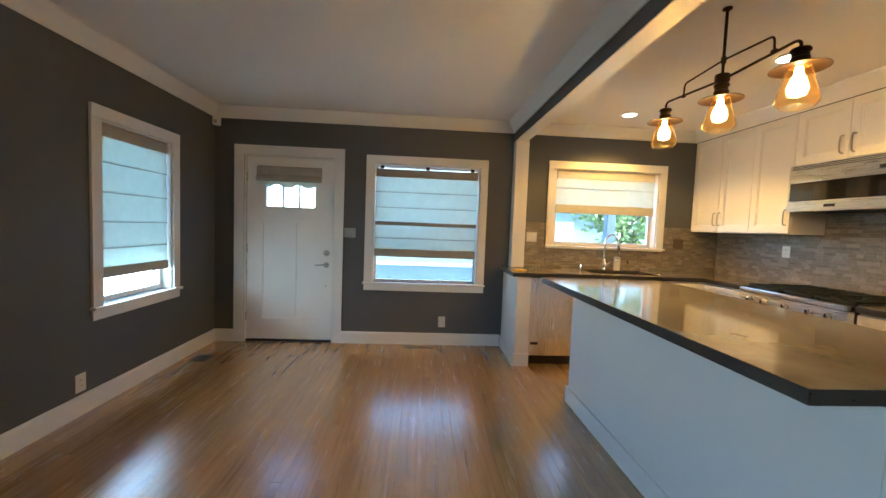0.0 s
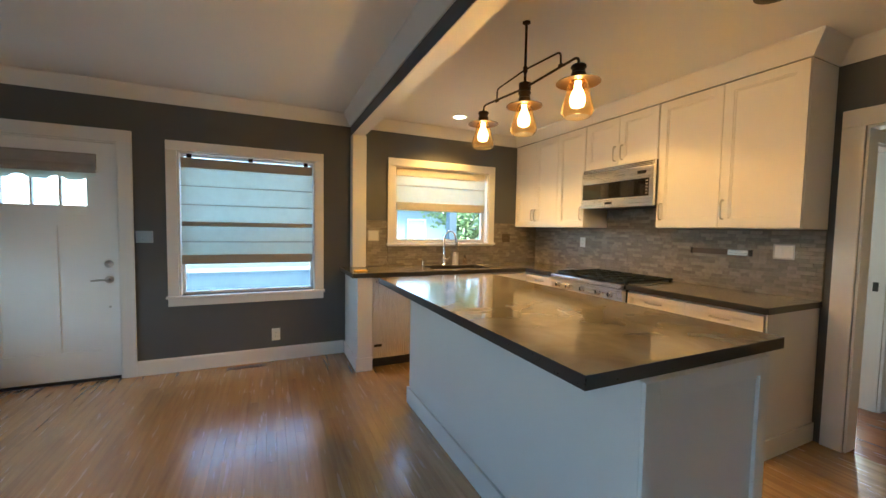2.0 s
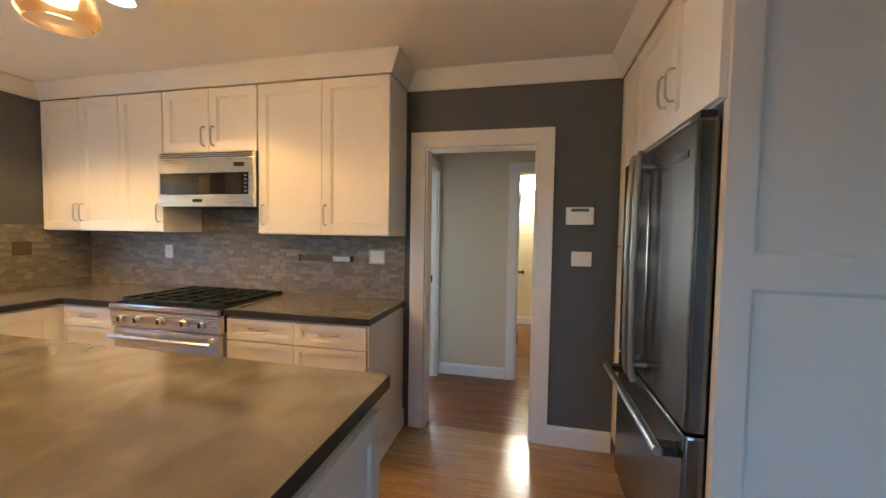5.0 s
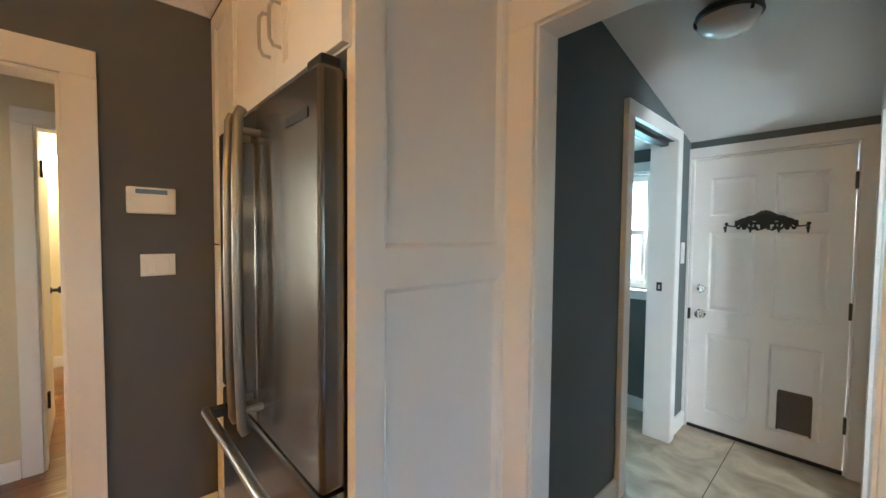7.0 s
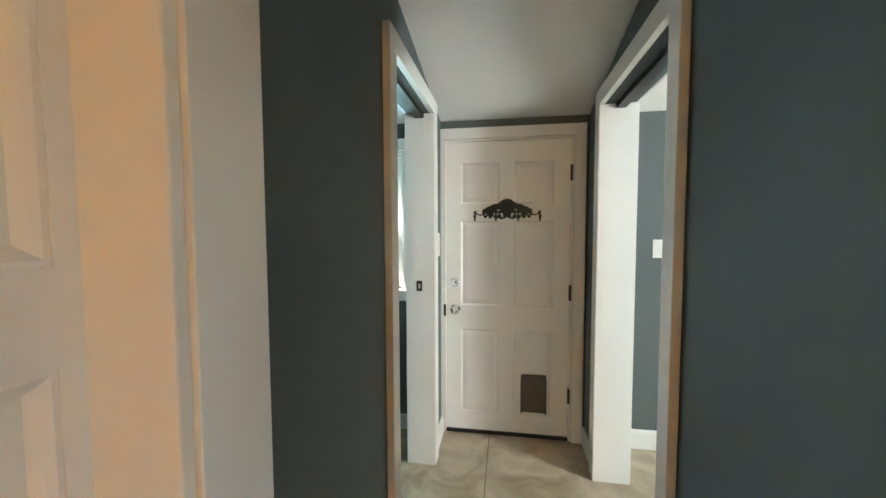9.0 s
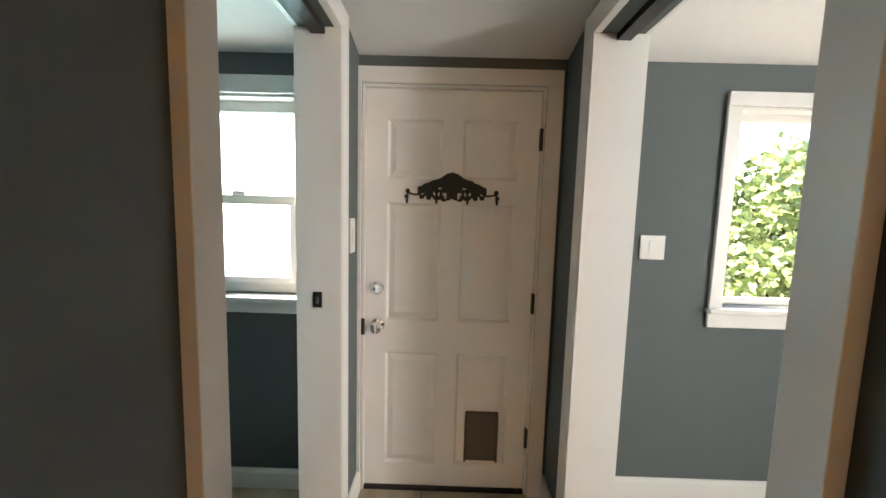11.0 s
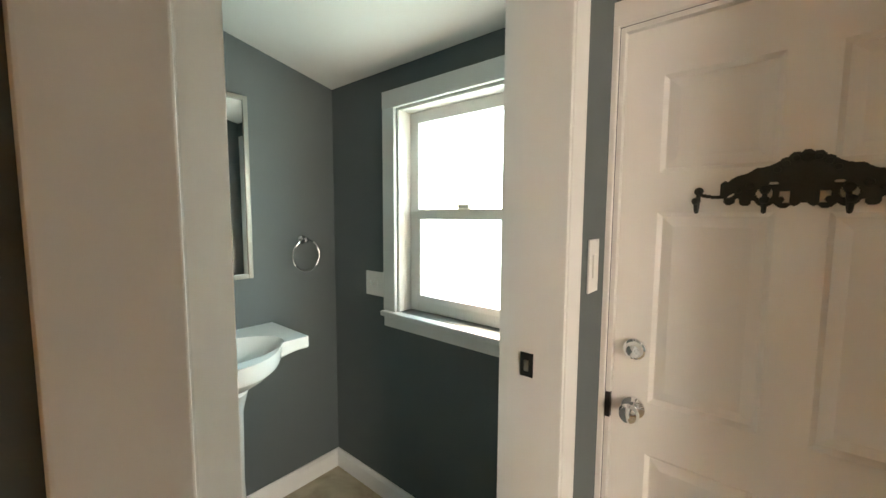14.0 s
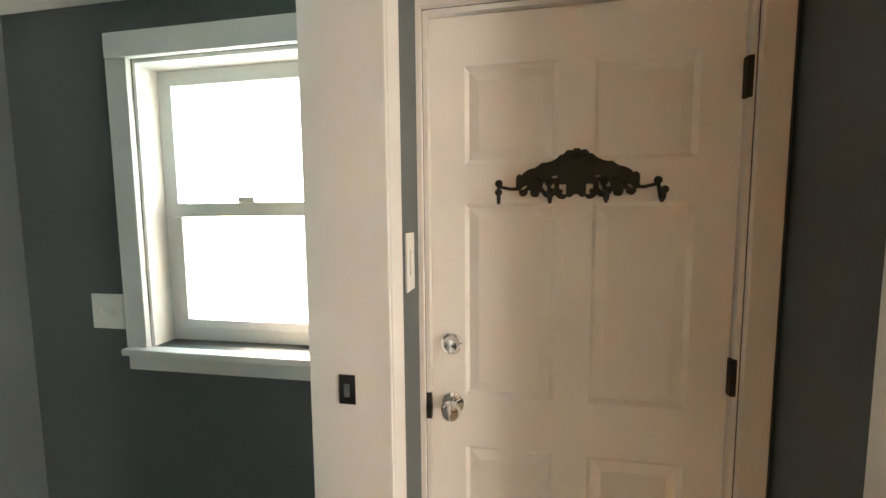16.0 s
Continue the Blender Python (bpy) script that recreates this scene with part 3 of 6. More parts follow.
def lining(name, axis, lo, hi, a0, a1, top, thick=0.014):
    """The boards that line a doorway's depth."""
    s = Shape()
    for a, b in ((a0 + 0.0005, a0 + thick), (a1 - thick, a1 - 0.0005)):
        s.box(lo, hi, a, b, 0.001, top - 0.0005, 0.002) if axis == "x" else s.box(a, b, lo, hi, 0.001, top - 0.0005, 0.002)
    s.box(lo, hi, a0 + thick, a1 - thick, top - thick, top - 0.0005) if axis == "x" else s.box(a0 + thick, a1 - thick, lo, hi, top - thick, top - 0.0005)
    return solid(name, s, TRIM, kind="structure")


casing("trim_front_door", "y", NORTH, -1, -1.565, -0.605, 2.035, 0.1)
lining("jamb_front_door", "y", NORTH + 0.0, NORTH + 0.15, -1.565, -0.605, 2.035)
casing("trim_passage", "x", EAST, -1, 0.338, 1.103, 2.01, 0.105)
casing("trim_passage_far_side", "x", EAST + 0.13, 1, 0.338, 1.103, 2.01, 0.09)
lining("jamb_passage", "x", EAST, EAST + 0.13, 0.338, 1.103, 2.01)
casing("trim_back_opening", "y", SOUTH, 1, 1.675, 2.413, 2.063, 0.105)
lining("jamb_back_opening", "y", SOUTH - 0.11, SOUTH, 1.668, 2.42, 2.07)
casing("trim_bath_door", "x", HALL_E, -1, -2.588, -1.84, 2.03, 0.08, depth=0.03)
casing("trim_bath_door_inside", "x", HALL_E + 0.125, 1, -2.588, -1.84, 2.03, 0.08)
casing("trim_side_room_door", "x", HALL_W, 1, -2.588, -1.72, 2.03, 0.08, depth=0.03)
casing("trim_side_room_door_inside", "x", HALL_W - 0.15, -1, -2.588, -1.72, 2.03, 0.08)
casing("trim_back_door", "y", BACK, 1, 1.70, 2.53, 1.965, 0.069)
lining("jamb_back_door", "y", BACK - 0.15, BACK, 1.70, 2.53, 1.965)
casing("trim_cream_room_door", "x", 4.88, -1, -0.30, 0.49, 2.0, 0.085)
lining("jamb_cream_room_door", "x", 4.88, 5.0, -0.30, 0.49, 2.0)
casing("trim_north_room_door", "y", 1.25, -1, 3.99, 4.78, 2.0, 0.085)
lining("jamb_north_room_door", "y", 1.25, 1.37, 3.99, 4.78, 2.0)
solid("latch_plate", Shape().box(4.758, 4.765, 1.285, 1.315, 0.93, 1.0, 0.002), BLACK, "black metal latch plate on white door jamb", "latch plate")


# ---- windows ----
def window(name, axis, face, out, a0, a1, z0, z1, depth=0.15, wide=0.085, sash=0.04, hung=False, apron=0.07, horn=0.012, haze=0.0):
    """A window in a hole of a wall: boards, sill, frame, panes. out: the way that the room's face looks; the last
    argument is the height of an added haze sheet.
    """
    def bx(s, a, b, p, q, c, d, bev=0.002):
        lo, hi = sorted((face + p * out, face + q * out))
        return s.box(lo, hi, a, b, c, d, bev) if axis == "x" else s.box(a, b, lo, hi, c, d, bev)
    mid = (a0 + a1) / 2
    t = thing(name, *((face, mid, z0) if axis == "x" else (mid, face, z0)), "", "", kind="structure")
    part("casing_board", bx(Shape(), a0 - wide, a0, 0.0005, 0.02, z0, z1, 0.003), TRIM, t)
    part("casing_board", bx(Shape(), a1, a1 + wide, 0.0005, 0.02, z0, z1, 0.003), TRIM, t)
    part("casing_board", bx(Shape(), a0 - wide, a1 + wide, 0.0005, 0.022, z1, z1 + wide, 0.003), TRIM, t)
    part("window_sill", bx(Shape(), a0 - wide - horn, a1 + wide + horn, -0.06, 0.042, z0 - 0.024, z0 - 0.0005, 0.005), TRIM, t)
    part("apron_board", bx(Shape(), a0 - wide, a1 + wide, 0.0005, 0.016, z0 - 0.024 - apron, z0 - 0.025, 0.003), TRIM, t)
    s = Shape()
    bx(s, a0 + 0.0005, a0 + 0.012, -depth, 0.0, z0, z1, 0)
    bx(s, a1 - 0.012, a1 - 0.0005, -depth, 0.0, z0, z1, 0)
    bx(s, a0 + 0.012, a1 - 0.012, -depth, 0.0, z1 - 0.012, z1 - 0.0005, 0)
    part("reveal", s, TRIM, t)
    fr = Shape()
    d0, d1 = -0.115, -0.075
    bx(fr, a0 + 0.013, a0 + 0.013 + sash, d0, d1, z0 + 0.001, z1 - 0.013)
    bx(fr, a1 - 0.013 - sash, a1 - 0.013, d0, d1, z0 + 0.001, z1 - 0.013)
    bx(fr, a0 + 0.013 + sash, a1 - 0.013 - sash, d0, d1, z0 + 0.001, z0 + 0.001 + sash)
    bx(fr, a0 + 0.013 + sash, a1 - 0.013 - sash, d0, d1, z1 - 0.013 - sash, z1 - 0.013)
    part("window_frame", fr, PLASTIC, t)
    lo_a, hi_a = a0 + 0.013 + sash, a1 - 0.013 - sash
    lo_z, hi_z = z0 + 0.001 + sash, z1 - 0.013 - sash
    if hung:
        zm = (z0 + z1) / 2 - 0.01
        rail = Shape()
        bx(rail, lo_a, hi_a, -0.10, -0.055, zm - 0.022, zm + 0.022)
        part("meeting_rail", rail, PLASTIC, t)
        part("sash_lock", bx(Shape(), mid - 0.03, mid + 0.03, -0.075, -0.055, zm + 0.0225, zm + 0.042, 0.004), PLASTIC, t)
        low = Shape()
        bx(low, lo_a, lo_a + 0.028, -0.095, -0.058, lo_z, zm - 0.022)
        bx(low, hi_a - 0.028, hi_a, -0.095, -0.058, lo_z, zm - 0.022)
        bx(low, lo_a + 0.028, hi_a - 0.028, -0.095, -0.058, lo_z, lo_z + 0.03)
        part("lower_sash", low, PLASTIC, t)
        spans = [(lo_a, hi_a, lo_z, zm - 0.02), (lo_a, hi_a, zm + 0.02, hi_z)]
    else:
        spans = [(lo_a, hi_a, lo_z, hi_z)]
    for a, b, c, d in spans:
        p = part("pane", bx(Shape(), a - 0.004, b + 0.004, -0.102, -0.098, c - 0.004, d + 0.004, 0), GLASS, t)
        p.visible_shadow = False
    # no real mesh: a veil that pales and dims the view outside
    if haze:
        part("haze_sheet", bx(Shape(), lo_a - 0.003, hi_a + 0.003, -0.1125, -0.1115, lo_z - 0.003, z0 + haze, 0), HAZE, t, "thin pale sheet added to haze the view")
    return t


window("window_1", "x", WEST, 1, 2.70, 3.46, 0.70, 1.985)
# unseen window, added and placed to bring daylight onto the island and near floor
window("window_7_unseen", "x", WEST, 1, -0.62, 0.42, 0.60, 2.0)
# unseen opening, added so that the side room's lamp has a window
window("window_8_unseen", "x", -0.60, 1, -1.50, -1.02, 0.70, 2.0)
window("window_2", "y", NORTH, -1, -0.185, 0.985, 0.70, 2.005, sash=0.022, haze=0.62)
window("window_3", "y", NORTH, -1, 1.84, 3.05, 1.18, 2.04, apron=0.012)
window("window_4", "y", BACK, 1, 2.80, 3.473, 0.975, 1.905, hung=True, sash=0.05, wide=0.078, apron=0.055, horn=0.0)
window("window_5", "y", BACK, 1, 0.30, 0.84, 0.986, 1.902, sash=0.03, wide=0.06, apron=0.07, horn=0.008)
window("window_6", "x", 6.2, -1, 1.50, 3.10, 0.70, 2.1)


def roman_shade(name, axis, face, out, a0, a1, top, bottom, folds, label, bands=(), thick=None):
    """A fabric shade with a head band, thin ribs, and thicker bands where the cloth is folded double."""
    def bx(s, p, q, c, d, bev=0.001, a=a0, b=a1):
        lo, hi = sorted((face + p * out, face + q * out))
        return s.box(lo, hi, a, b, c, d, bev) if axis == "x" else s.box(a, b, lo, hi, c, d, bev)
    mid, thick = (a0 + a1) / 2, thick or SHADE_THICK
    t = thing(name, *((face, mid, bottom) if axis == "x" else (mid, face, bottom)), label, "window shade", "roman shades")
    s = Shape()
    edges = [top] + list(folds) + [bottom]
    front, back = [], []
    for hi_z, lo_z in zip(edges, edges[1:]):
        front += [(-0.030, hi_z), (-0.026, (hi_z + lo_z) / 2), (-0.020, lo_z + 0.012), (-0.024, lo_z + 0.0005)]
        back += [(-0.0315, hi_z), (-0.0275, (hi_z + lo_z) / 2), (-0.0215, lo_z + 0.012), (-0.0255, lo_z + 0.0005)]
    pts = [(face + p * out, z) for p, z in front + back[::-1]]
    if axis == "x":
        n = len(pts)
        one, two = [[s.bm.verts.new((p, y, z)) for p, z in pts] for y in (a0, a1)]
        for k in range(n):
            s.bm.faces.new((one[k], one[(k + 1) % n], two[(k + 1) % n], two[k]))
        s.bm.faces.new(one)
        s.bm.faces.new(two)
    else:
        s.prism(pts, "x", a0, a1)
    part("cloth", s, SHADE, t)
    part("head_band", bx(Shape(), -0.048, -0.018, top - 0.075, top + 0.012, 0.003), thick, t, "doubled beige head band")
    for c, d in bands:
        part("fold_band", bx(Shape(), -0.034, -0.010, c, d, 0.005), thick, t, "doubled cloth fold")
    for z in folds:
        part("rib", bx(Shape(), -0.0265, -0.0185, z - 0.003, z + 0.003, 0.0), thick, t)
    return t


roman_shade("roman_shade", "x", WEST, 1, 2.735, 3.432, 1.955, 0.90, (1.70, 1.49, 1.28, 1.09), "white translucent roman shade lowered over the window", [(0.88, 0.955)])
roman_shade("roman_shade", "y", NORTH, -1, -0.165, 0.962, 1.942, 0.99, (1.70, 1.53, 1.19), "white translucent roman shade lowered over the front window", [(0.985, 1.07), (1.335, 1.375)])
roman_shade("roman_shade", "y", NORTH, -1, 1.865, 3.01, 2.015, 1.555, (1.83,), "cream roman shade half raised above the kitchen sink", [(1.55, 1.645)], SHADE_THICK_LIT)
for a in (-0.10, 0.40, 0.90):
    solid("shade_bracket", Shape().box(a - 0.02, a + 0.02, NORTH + 0.022, NORTH + 0.034, 1.9545, 1.99, 0.002), BRONZE, "small dark bracket that holds the window shade", "bracket", "shade brackets")


# ---- doors ----
def recessed(a0, a1, z0, z1, lo, hi, panels, axis):
    """A slab, across axis, with openings for sunk panels."""
    us = {a0, a1, *[v for p in panels for v in p[:2]]}
    vs = {z0, z1, *[v for p in panels for v in p[2:]]}
    return Shape().cells(us, vs, lambda u, v: not any(p[0] < u < p[1] and p[2] < v < p[3] for p in panels), lo, hi, axis)


fd = thing("door_1", -1.085, NORTH + 0.03, 0, "", "", kind="structure")
FP = [(-1.375, -1.10, 0.26, 1.325), (-1.02, -0.745, 0.26, 1.325), (-1.345, -0.825, 1.49, 1.74)]
s = recessed(-1.546, -0.624, 0.022, 2.018, NORTH + 0.030, NORTH + 0.072, FP, "y")
part("door_slab", s, DOORW, fd)
for a, b, c, d in FP[:2]:
    part("door_panel", Shape().box(a + 0.0003, b - 0.0003, NORTH + 0.043, NORTH + 0.064, c + 0.0003, d - 0.0003), DOORW, fd)
for a in (-1.17, -0.995):
    part("glazing_bar", Shape().box(a - 0.008, a + 0.008, NORTH + 0.034, NORTH + 0.066, 1.49, 1.74), DOORW, fd)
for a, b in ((-1.345, -1.178), (-1.162, -1.003), (-0.987, -0.825)):
    p = part("pane", Shape().box(a, b, NORTH + 0.048, NORTH + 0.052, 1.49, 1.74), GLASS, fd)
    p.visible_shadow = False
part("kick_strip", Shape().box(-1.546, -0.624, NORTH + 0.004, NORTH + 0.10, 0.003, 0.021, 0.002), RUBBER, fd, "black rubber threshold strip")
for z in (1.80, 1.03, 0.28):
    part("hinge", Shape().box(-1.560, -1.538, NORTH + 0.008, NORTH + 0.0295, z - 0.05, z + 0.05, 0.003), NICKEL, fd)
part("deadbolt", Shape().turned([(0.031, 0), (0.031, -0.008), (0.024, -0.016), (0.010, -0.026), (0.009, -0.034)], (-0.69, NORTH + 0.0295, 1.0), "y"), NICKEL, fd, smooth=False)
h = part("door_handle", Shape().turned([(0.031, 0), (0.031, -0.010), (0.013, -0.016), (0.012, -0.05)], (-0.69, NORTH + 0.0295, 0.866), "y"), NICKEL, fd)
part("lever", Shape().tube([(-0.69, NORTH - 0.018, 0.866), (-0.73, NORTH - 0.020, 0.868), (-0.80, NORTH - 0.016, 0.862)], 0.0085), NICKEL, h)
part("door_bolt_cover", Shape().turned([(0.010, 0), (0.010, -0.006)], (-0.69, NORTH + 0.0295, 0.63), "y", 12), NICKEL, fd)

ds = thing("door_shade", -1.09, NORTH + 0.015, 1.72, "white fabric shade gathered at the top of the front door", "window shade")
s = Shape()
prof = [(0.0, 1.925), (-0.018, 1.91), (-0.026, 1.87), (-0.020, 1.835), (-0.034, 1.81), (-0.042, 1.785), (-0.034, 1.765), (-0.02, 1.762), (0.0, 1.79)]
s.prism([(NORTH + 0.0285 + p, z) for p, z in prof], "x", -1.44, -0.755)
part("valance", s, SHADE_THICK, ds)
s = Shape()
cols = 36
top_row, low_row = [], []
for k in range(cols + 1):
    x = -1.445 + 0.69 * k / cols
    u = (x + 1.445) / 0.69
    dip = 0.045 if 0.16 < u < 0.84 else 0.045 * max(0.0, min(1, min(u, 1 - u) / 0.16)) + 0.0
    arch = 0.0
    for c in (-1.23, -1.0):
        if abs(x - c) < 0.055:
            arch = max(arch, 0.030 * math.sqrt(1 - ((x - c) / 0.055) ** 2))
    low_row.append((x, 1.762 - 0.02 - dip + arch))
    top_row.append((x, 1.772))
s.prism(top_row + low_row[::-1], "y", NORTH + 0.010, NORTH + 0.0125)
part("scalloped_edge", s, SHADE, ds)
part("rod", Shape().tube([(-1.46, NORTH + 0.014, 1.78), (-0.735, NORTH + 0.014, 1.78)], 0.009), PLASTIC, ds)

bd = thing("door_2", 2.115, BACK - 0.02, 0, "", "", kind="structure")
BP = [(a, b, c, d) for c, d in ((1.548, 1.815), (0.872, 1.436), (0.14, 0.712)) for a, b in ((1.815, 2.068), (2.162, 2.415))]
s = recessed(1.716, 2.514, 0.022, 1.949, BACK - 0.062, BACK - 0.018, BP, "y")
part("door_slab", s, DOORW, bd)
for a, b, c, d in BP:
    q = Shape()
    z = 0.0
    rim = [(a, c), (b, c), (b, d), (a, d)]
    inn = [(a + 0.012, c + 0.012), (b - 0.012, c + 0.012), (b - 0.012, d - 0.012), (a + 0.012, d - 0.012)]
    fld = [(a + 0.040, c + 0.040), (b - 0.040, c + 0.040), (b - 0.040, d - 0.040), (a + 0.040, d - 0.040)]
    r1 = [q.bm.verts.new((x, BACK - 0.0185, zz)) for x, zz in rim]
    r2 = [q.bm.verts.new((x, BACK - 0.030, zz)) for x, zz in inn]
    r3 = [q.bm.verts.new((x, BACK - 0.022, zz)) for x, zz in fld]
    for u, v in ((r1, r2), (r2, r3)):
        for k in range(4):
            q.bm.faces.new((u[k], u[(k + 1) % 4], v[(k + 1) % 4], v[k]))
    q.bm.faces.new(r3)
    bk = [q.bm.verts.new((x, BACK - 0.060, zz)) for x, zz in rim]
    for k in range(4):
        q.bm.faces.new((r1[k], r1[(k + 1) % 4], bk[(k + 1) % 4], bk[k]))
    q.bm.faces.new(bk)
    part("door_panel", q, DOORW, bd)
part("kick_strip", Shape().box(1.716, 2.514, BACK - 0.09, BACK - 0.002, 0.002, 0.021, 0.002), RUBBER, bd)
for z in (1.735, 0.975, 0.30):
    part("hinge", Shape().box(1.707, 1.722, BACK - 0.0175, BACK + 0.0045, z - 0.05, z + 0.05, 0.003), BLACK, bd, "black hinge")
part("deadbolt", Shape().turned([(0.031, 0), (0.031, 0.010), (0.025, 0.014), (0.018, 0.030), (0.0, 0.031)], (2.455, BACK - 0.0175, 1.028), "y"), CHROME, bd)
k = part("door_knob", Shape().turned([(0.033, 0), (0.033, 0.008), (0.013, 0.014), (0.012, 0.032), (0.024, 0.040), (0.029, 0.052), (0.024, 0.066), (0.010, 0.070), (0.0, 0.070)], (2.452, BACK - 0.0175, 0.846), "y"), CHROME, bd, smooth=True)
part("strike_plate", Shape().box(2.5145, 2.530, BACK - 0.012, BACK + 0.003, 0.80, 0.88, 0.001), BLACK, bd)
cat = part("pet_flap", Shape().box(1.862, 2.008, BACK - 0.0175, BACK - 0.006, 0.171, 0.417, 0.004), FLAP, bd, "smoked vinyl pet flap")
part("flap_frame", Shape().box(1.855, 2.015, BACK - 0.0176, BACK + 0.001, 0.405, 0.425, 0.004).box(1.852, 1.863, BACK - 0.0176, BACK - 0.001, 0.165, 0.405, 0.003).box(2.007, 2.018, BACK - 0.0176, BACK - 0.001, 0.165, 0.405, 0.003), FLAP, cat)

solid("trim_back_door_stop", Shape().box(1.7145, 1.730, BACK - 0.082, BACK - 0.0625, 0.0215, 1.95).box(2.500, 2.5155, BACK - 0.082, BACK - 0.0625, 0.0215, 1.95).box(1.730, 2.500, BACK - 0.082, BACK - 0.0625, 1.935, 1.9505), TRIM, kind="structure")
solid("trim_front_door_stop", Shape().box(-1.5505, -1.532, NORTH + 0.073, NORTH + 0.092, 0.0225, 2.02).box(-0.638, -0.6195, NORTH + 0.073, NORTH + 0.092, 0.0225, 2.02).box(-1.532, -0.638, NORTH + 0.073, NORTH + 0.092, 2.003, 2.0205), TRIM, kind="structure")

# coat rack on the back door
cr = thing("coat_rack", 2.113, BACK - 0.0175, 1.44, "black cast iron scroll coat rack screwed to the back door", "coat rack")


def disc(u, z, cu, cz, r):
    return (u - cu) ** 2 + (z - cz) ** 2 < r * r


def scrollwork(x, z):
    """Whether the cast plate is solid here: a shell crest, leafy wings, scroll holes and end arms."""
    u = abs(x - 2.113)
    top = 1.553 - 0.00021 * (u / 0.01) ** 2 + 0.002 * math.sin(u * 160)
    body = u < 0.160 and 1.449 + 0.004 * math.sin(u * 210 + 1.1) + 0.00008 * (u / 0.01) ** 2 < z < top
    crest = any(disc(u, z, a, b, r) for a, b, r in ((0.0, 1.562, 0.013), (0.019, 1.558, 0.013), (0.035, 1.547, 0.013), (0.050, 1.533, 0.014))) or (u < 0.05 and 1.50 < z < 1.552)
    lobes = any(disc(u, z, a, b, r) for a, b, r in ((0.036, 1.455, 0.015), (0.071, 1.463, 0.019), (0.108, 1.458, 0.012), (0.140, 1.461, 0.012), (0.150, 1.500, 0.009)))
    arm = 0.140 < u < 0.206 and abs(z - (1.470 - 0.10 * (u - 0.150) + 5.0 * (u - 0.150) ** 2 * 0.9)) < 0.0042
    crescent = disc(u, z, 0.072, 1.476, 0.0155) and not disc(u, z, 0.071, 1.485, 0.0105)
    scroll = (0.026 < u < 0.045 and 1.452 < z < 1.480) and not disc(u, z, 0.043, 1.460, 0.0085)
    slit = disc(u, (z - 1.5) * 2.4, 0.056, 0.0, 0.009) or disc(u, (z - 1.473 + (u - 0.137) * 0.6) * 2.2, 0.137, 0.0, 0.007)
    return (body or crest or lobes or arm) and not (crescent or scroll or slit)


STEP = 0.0021
us = [2.113 + STEP * (k - 102) for k in range(205)]
vs = [1.432 + STEP * k for k in range(71)]
part("back_plate", Shape().cells(us, vs, scrollwork, BACK - 0.017, BACK - 0.009, "y"), IRON, cr)
for sx in (-1, 1):
    for r, u, z in ((0.008, 0.019, 1.556), (0.008, 0.036, 1.545), (0.008, 0.051, 1.531), (0.009, 0.100, 1.495), (0.007, 0.122, 1.484)):
        part("rosette", Shape().turned([(r, 0), (r * 0.8, 0.004), (0, 0.006)], (2.113 + sx * u, BACK - 0.0088, z), "y", 12), IRON, cr)
part("rosette", Shape().turned([(0.011, 0), (0.008, 0.005), (0, 0.008)], (2.113, BACK - 0.0088, 1.558), "y", 14), IRON, cr)
for u in (-0.206, -0.071, 0.071, 0.206):
    s = Shape().tube([(2.113 + u, BACK - 0.0165, 1.482), (2.113 + u, BACK - 0.004, 1.458), (2.113 + u, BACK + 0.005, 1.440), (2.113 + u, BACK + 0.014, 1.432), (2.113 + u, BACK + 0.024, 1.438), (2.113 + u, BACK + 0.029, 1.452)], 0.0052, 8)
    hk = part("hook", s, IRON, cr)
    part("hook_knob", Shape().turned([(0.0, -0.010), (0.008, -0.007), (0.0105, 0), (0.008, 0.007), (0.0, 0.010)], (2.113 + u, BACK + 0.029, 1.459), "z", 10), IRON, hk)
    part("hook_boss", Shape().turned([(0.011, 0), (0.010, 0.004), (0.005, 0.008), (0, 0.009)], (2.113 + u, BACK - 0.0165 if abs(u) > 0.1 else BACK - 0.0088, 1.486), "y", 12), IRON, hk)

cr.location.z += 0.005

# pocket doors, slid nearly home
pd = thing("door_3", HALL_E + 0.055, -1.86, 0, "", "", kind="structure")
part("door_slab", Shape().box(HALL_E + 0.035, HALL_E + 0.072, -1.899, -1.845, 0.01, 2.012, 0.002), DOORW, pd)
s = Shape().box(HALL_E + 0.03, HALL_E + 0.078, -2.572, -1.906, 2.005, 2.028)
part("track", s, BLACK, pd, "dark sliding track")
jb = solid("jamb_bath_door", Shape().box(HALL_E - 0.028, HALL_E + 0.142, -2.5876, -2.5745, 0.001, 2.03, 0.002).box(HALL_E + 0.001, HALL_E + 0.03, -1.8395, -1.85, 0.001, 2.03).box(HALL_E + 0.079, HALL_E + 0.124, -1.8395, -1.85, 0.001, 2.03), TRIM, kind="structure")
lp = thing("latch_plate", 2.607, -2.573, 1.06, "black pocket door strike plate on the white jamb", "latch plate")
part("plate", Shape().box(2.590, 2.624, -2.5744, -2.571, 1.03, 1.09, 0.001), BLACK, lp)
part("keyhole", Shape().box(2.601, 2.613, -2.5709, -2.5695, 1.045, 1.072, 0.001), NICKEL, lp)
pw = thing("door_4", HALL_W - 0.075, -1.73, 0, "", "", kind="structure")
part("door_slab", Shape().box(HALL_W - 0.095, HALL_W - 0.058, -1.765, -1.724, 0.01, 2.012, 0.002), DOORW, pw)
part("track", Shape().box(HALL_W - 0.10, HALL_W - 0.052, -2.572, -1.766, 2.005, 2.028), BLACK, pw)
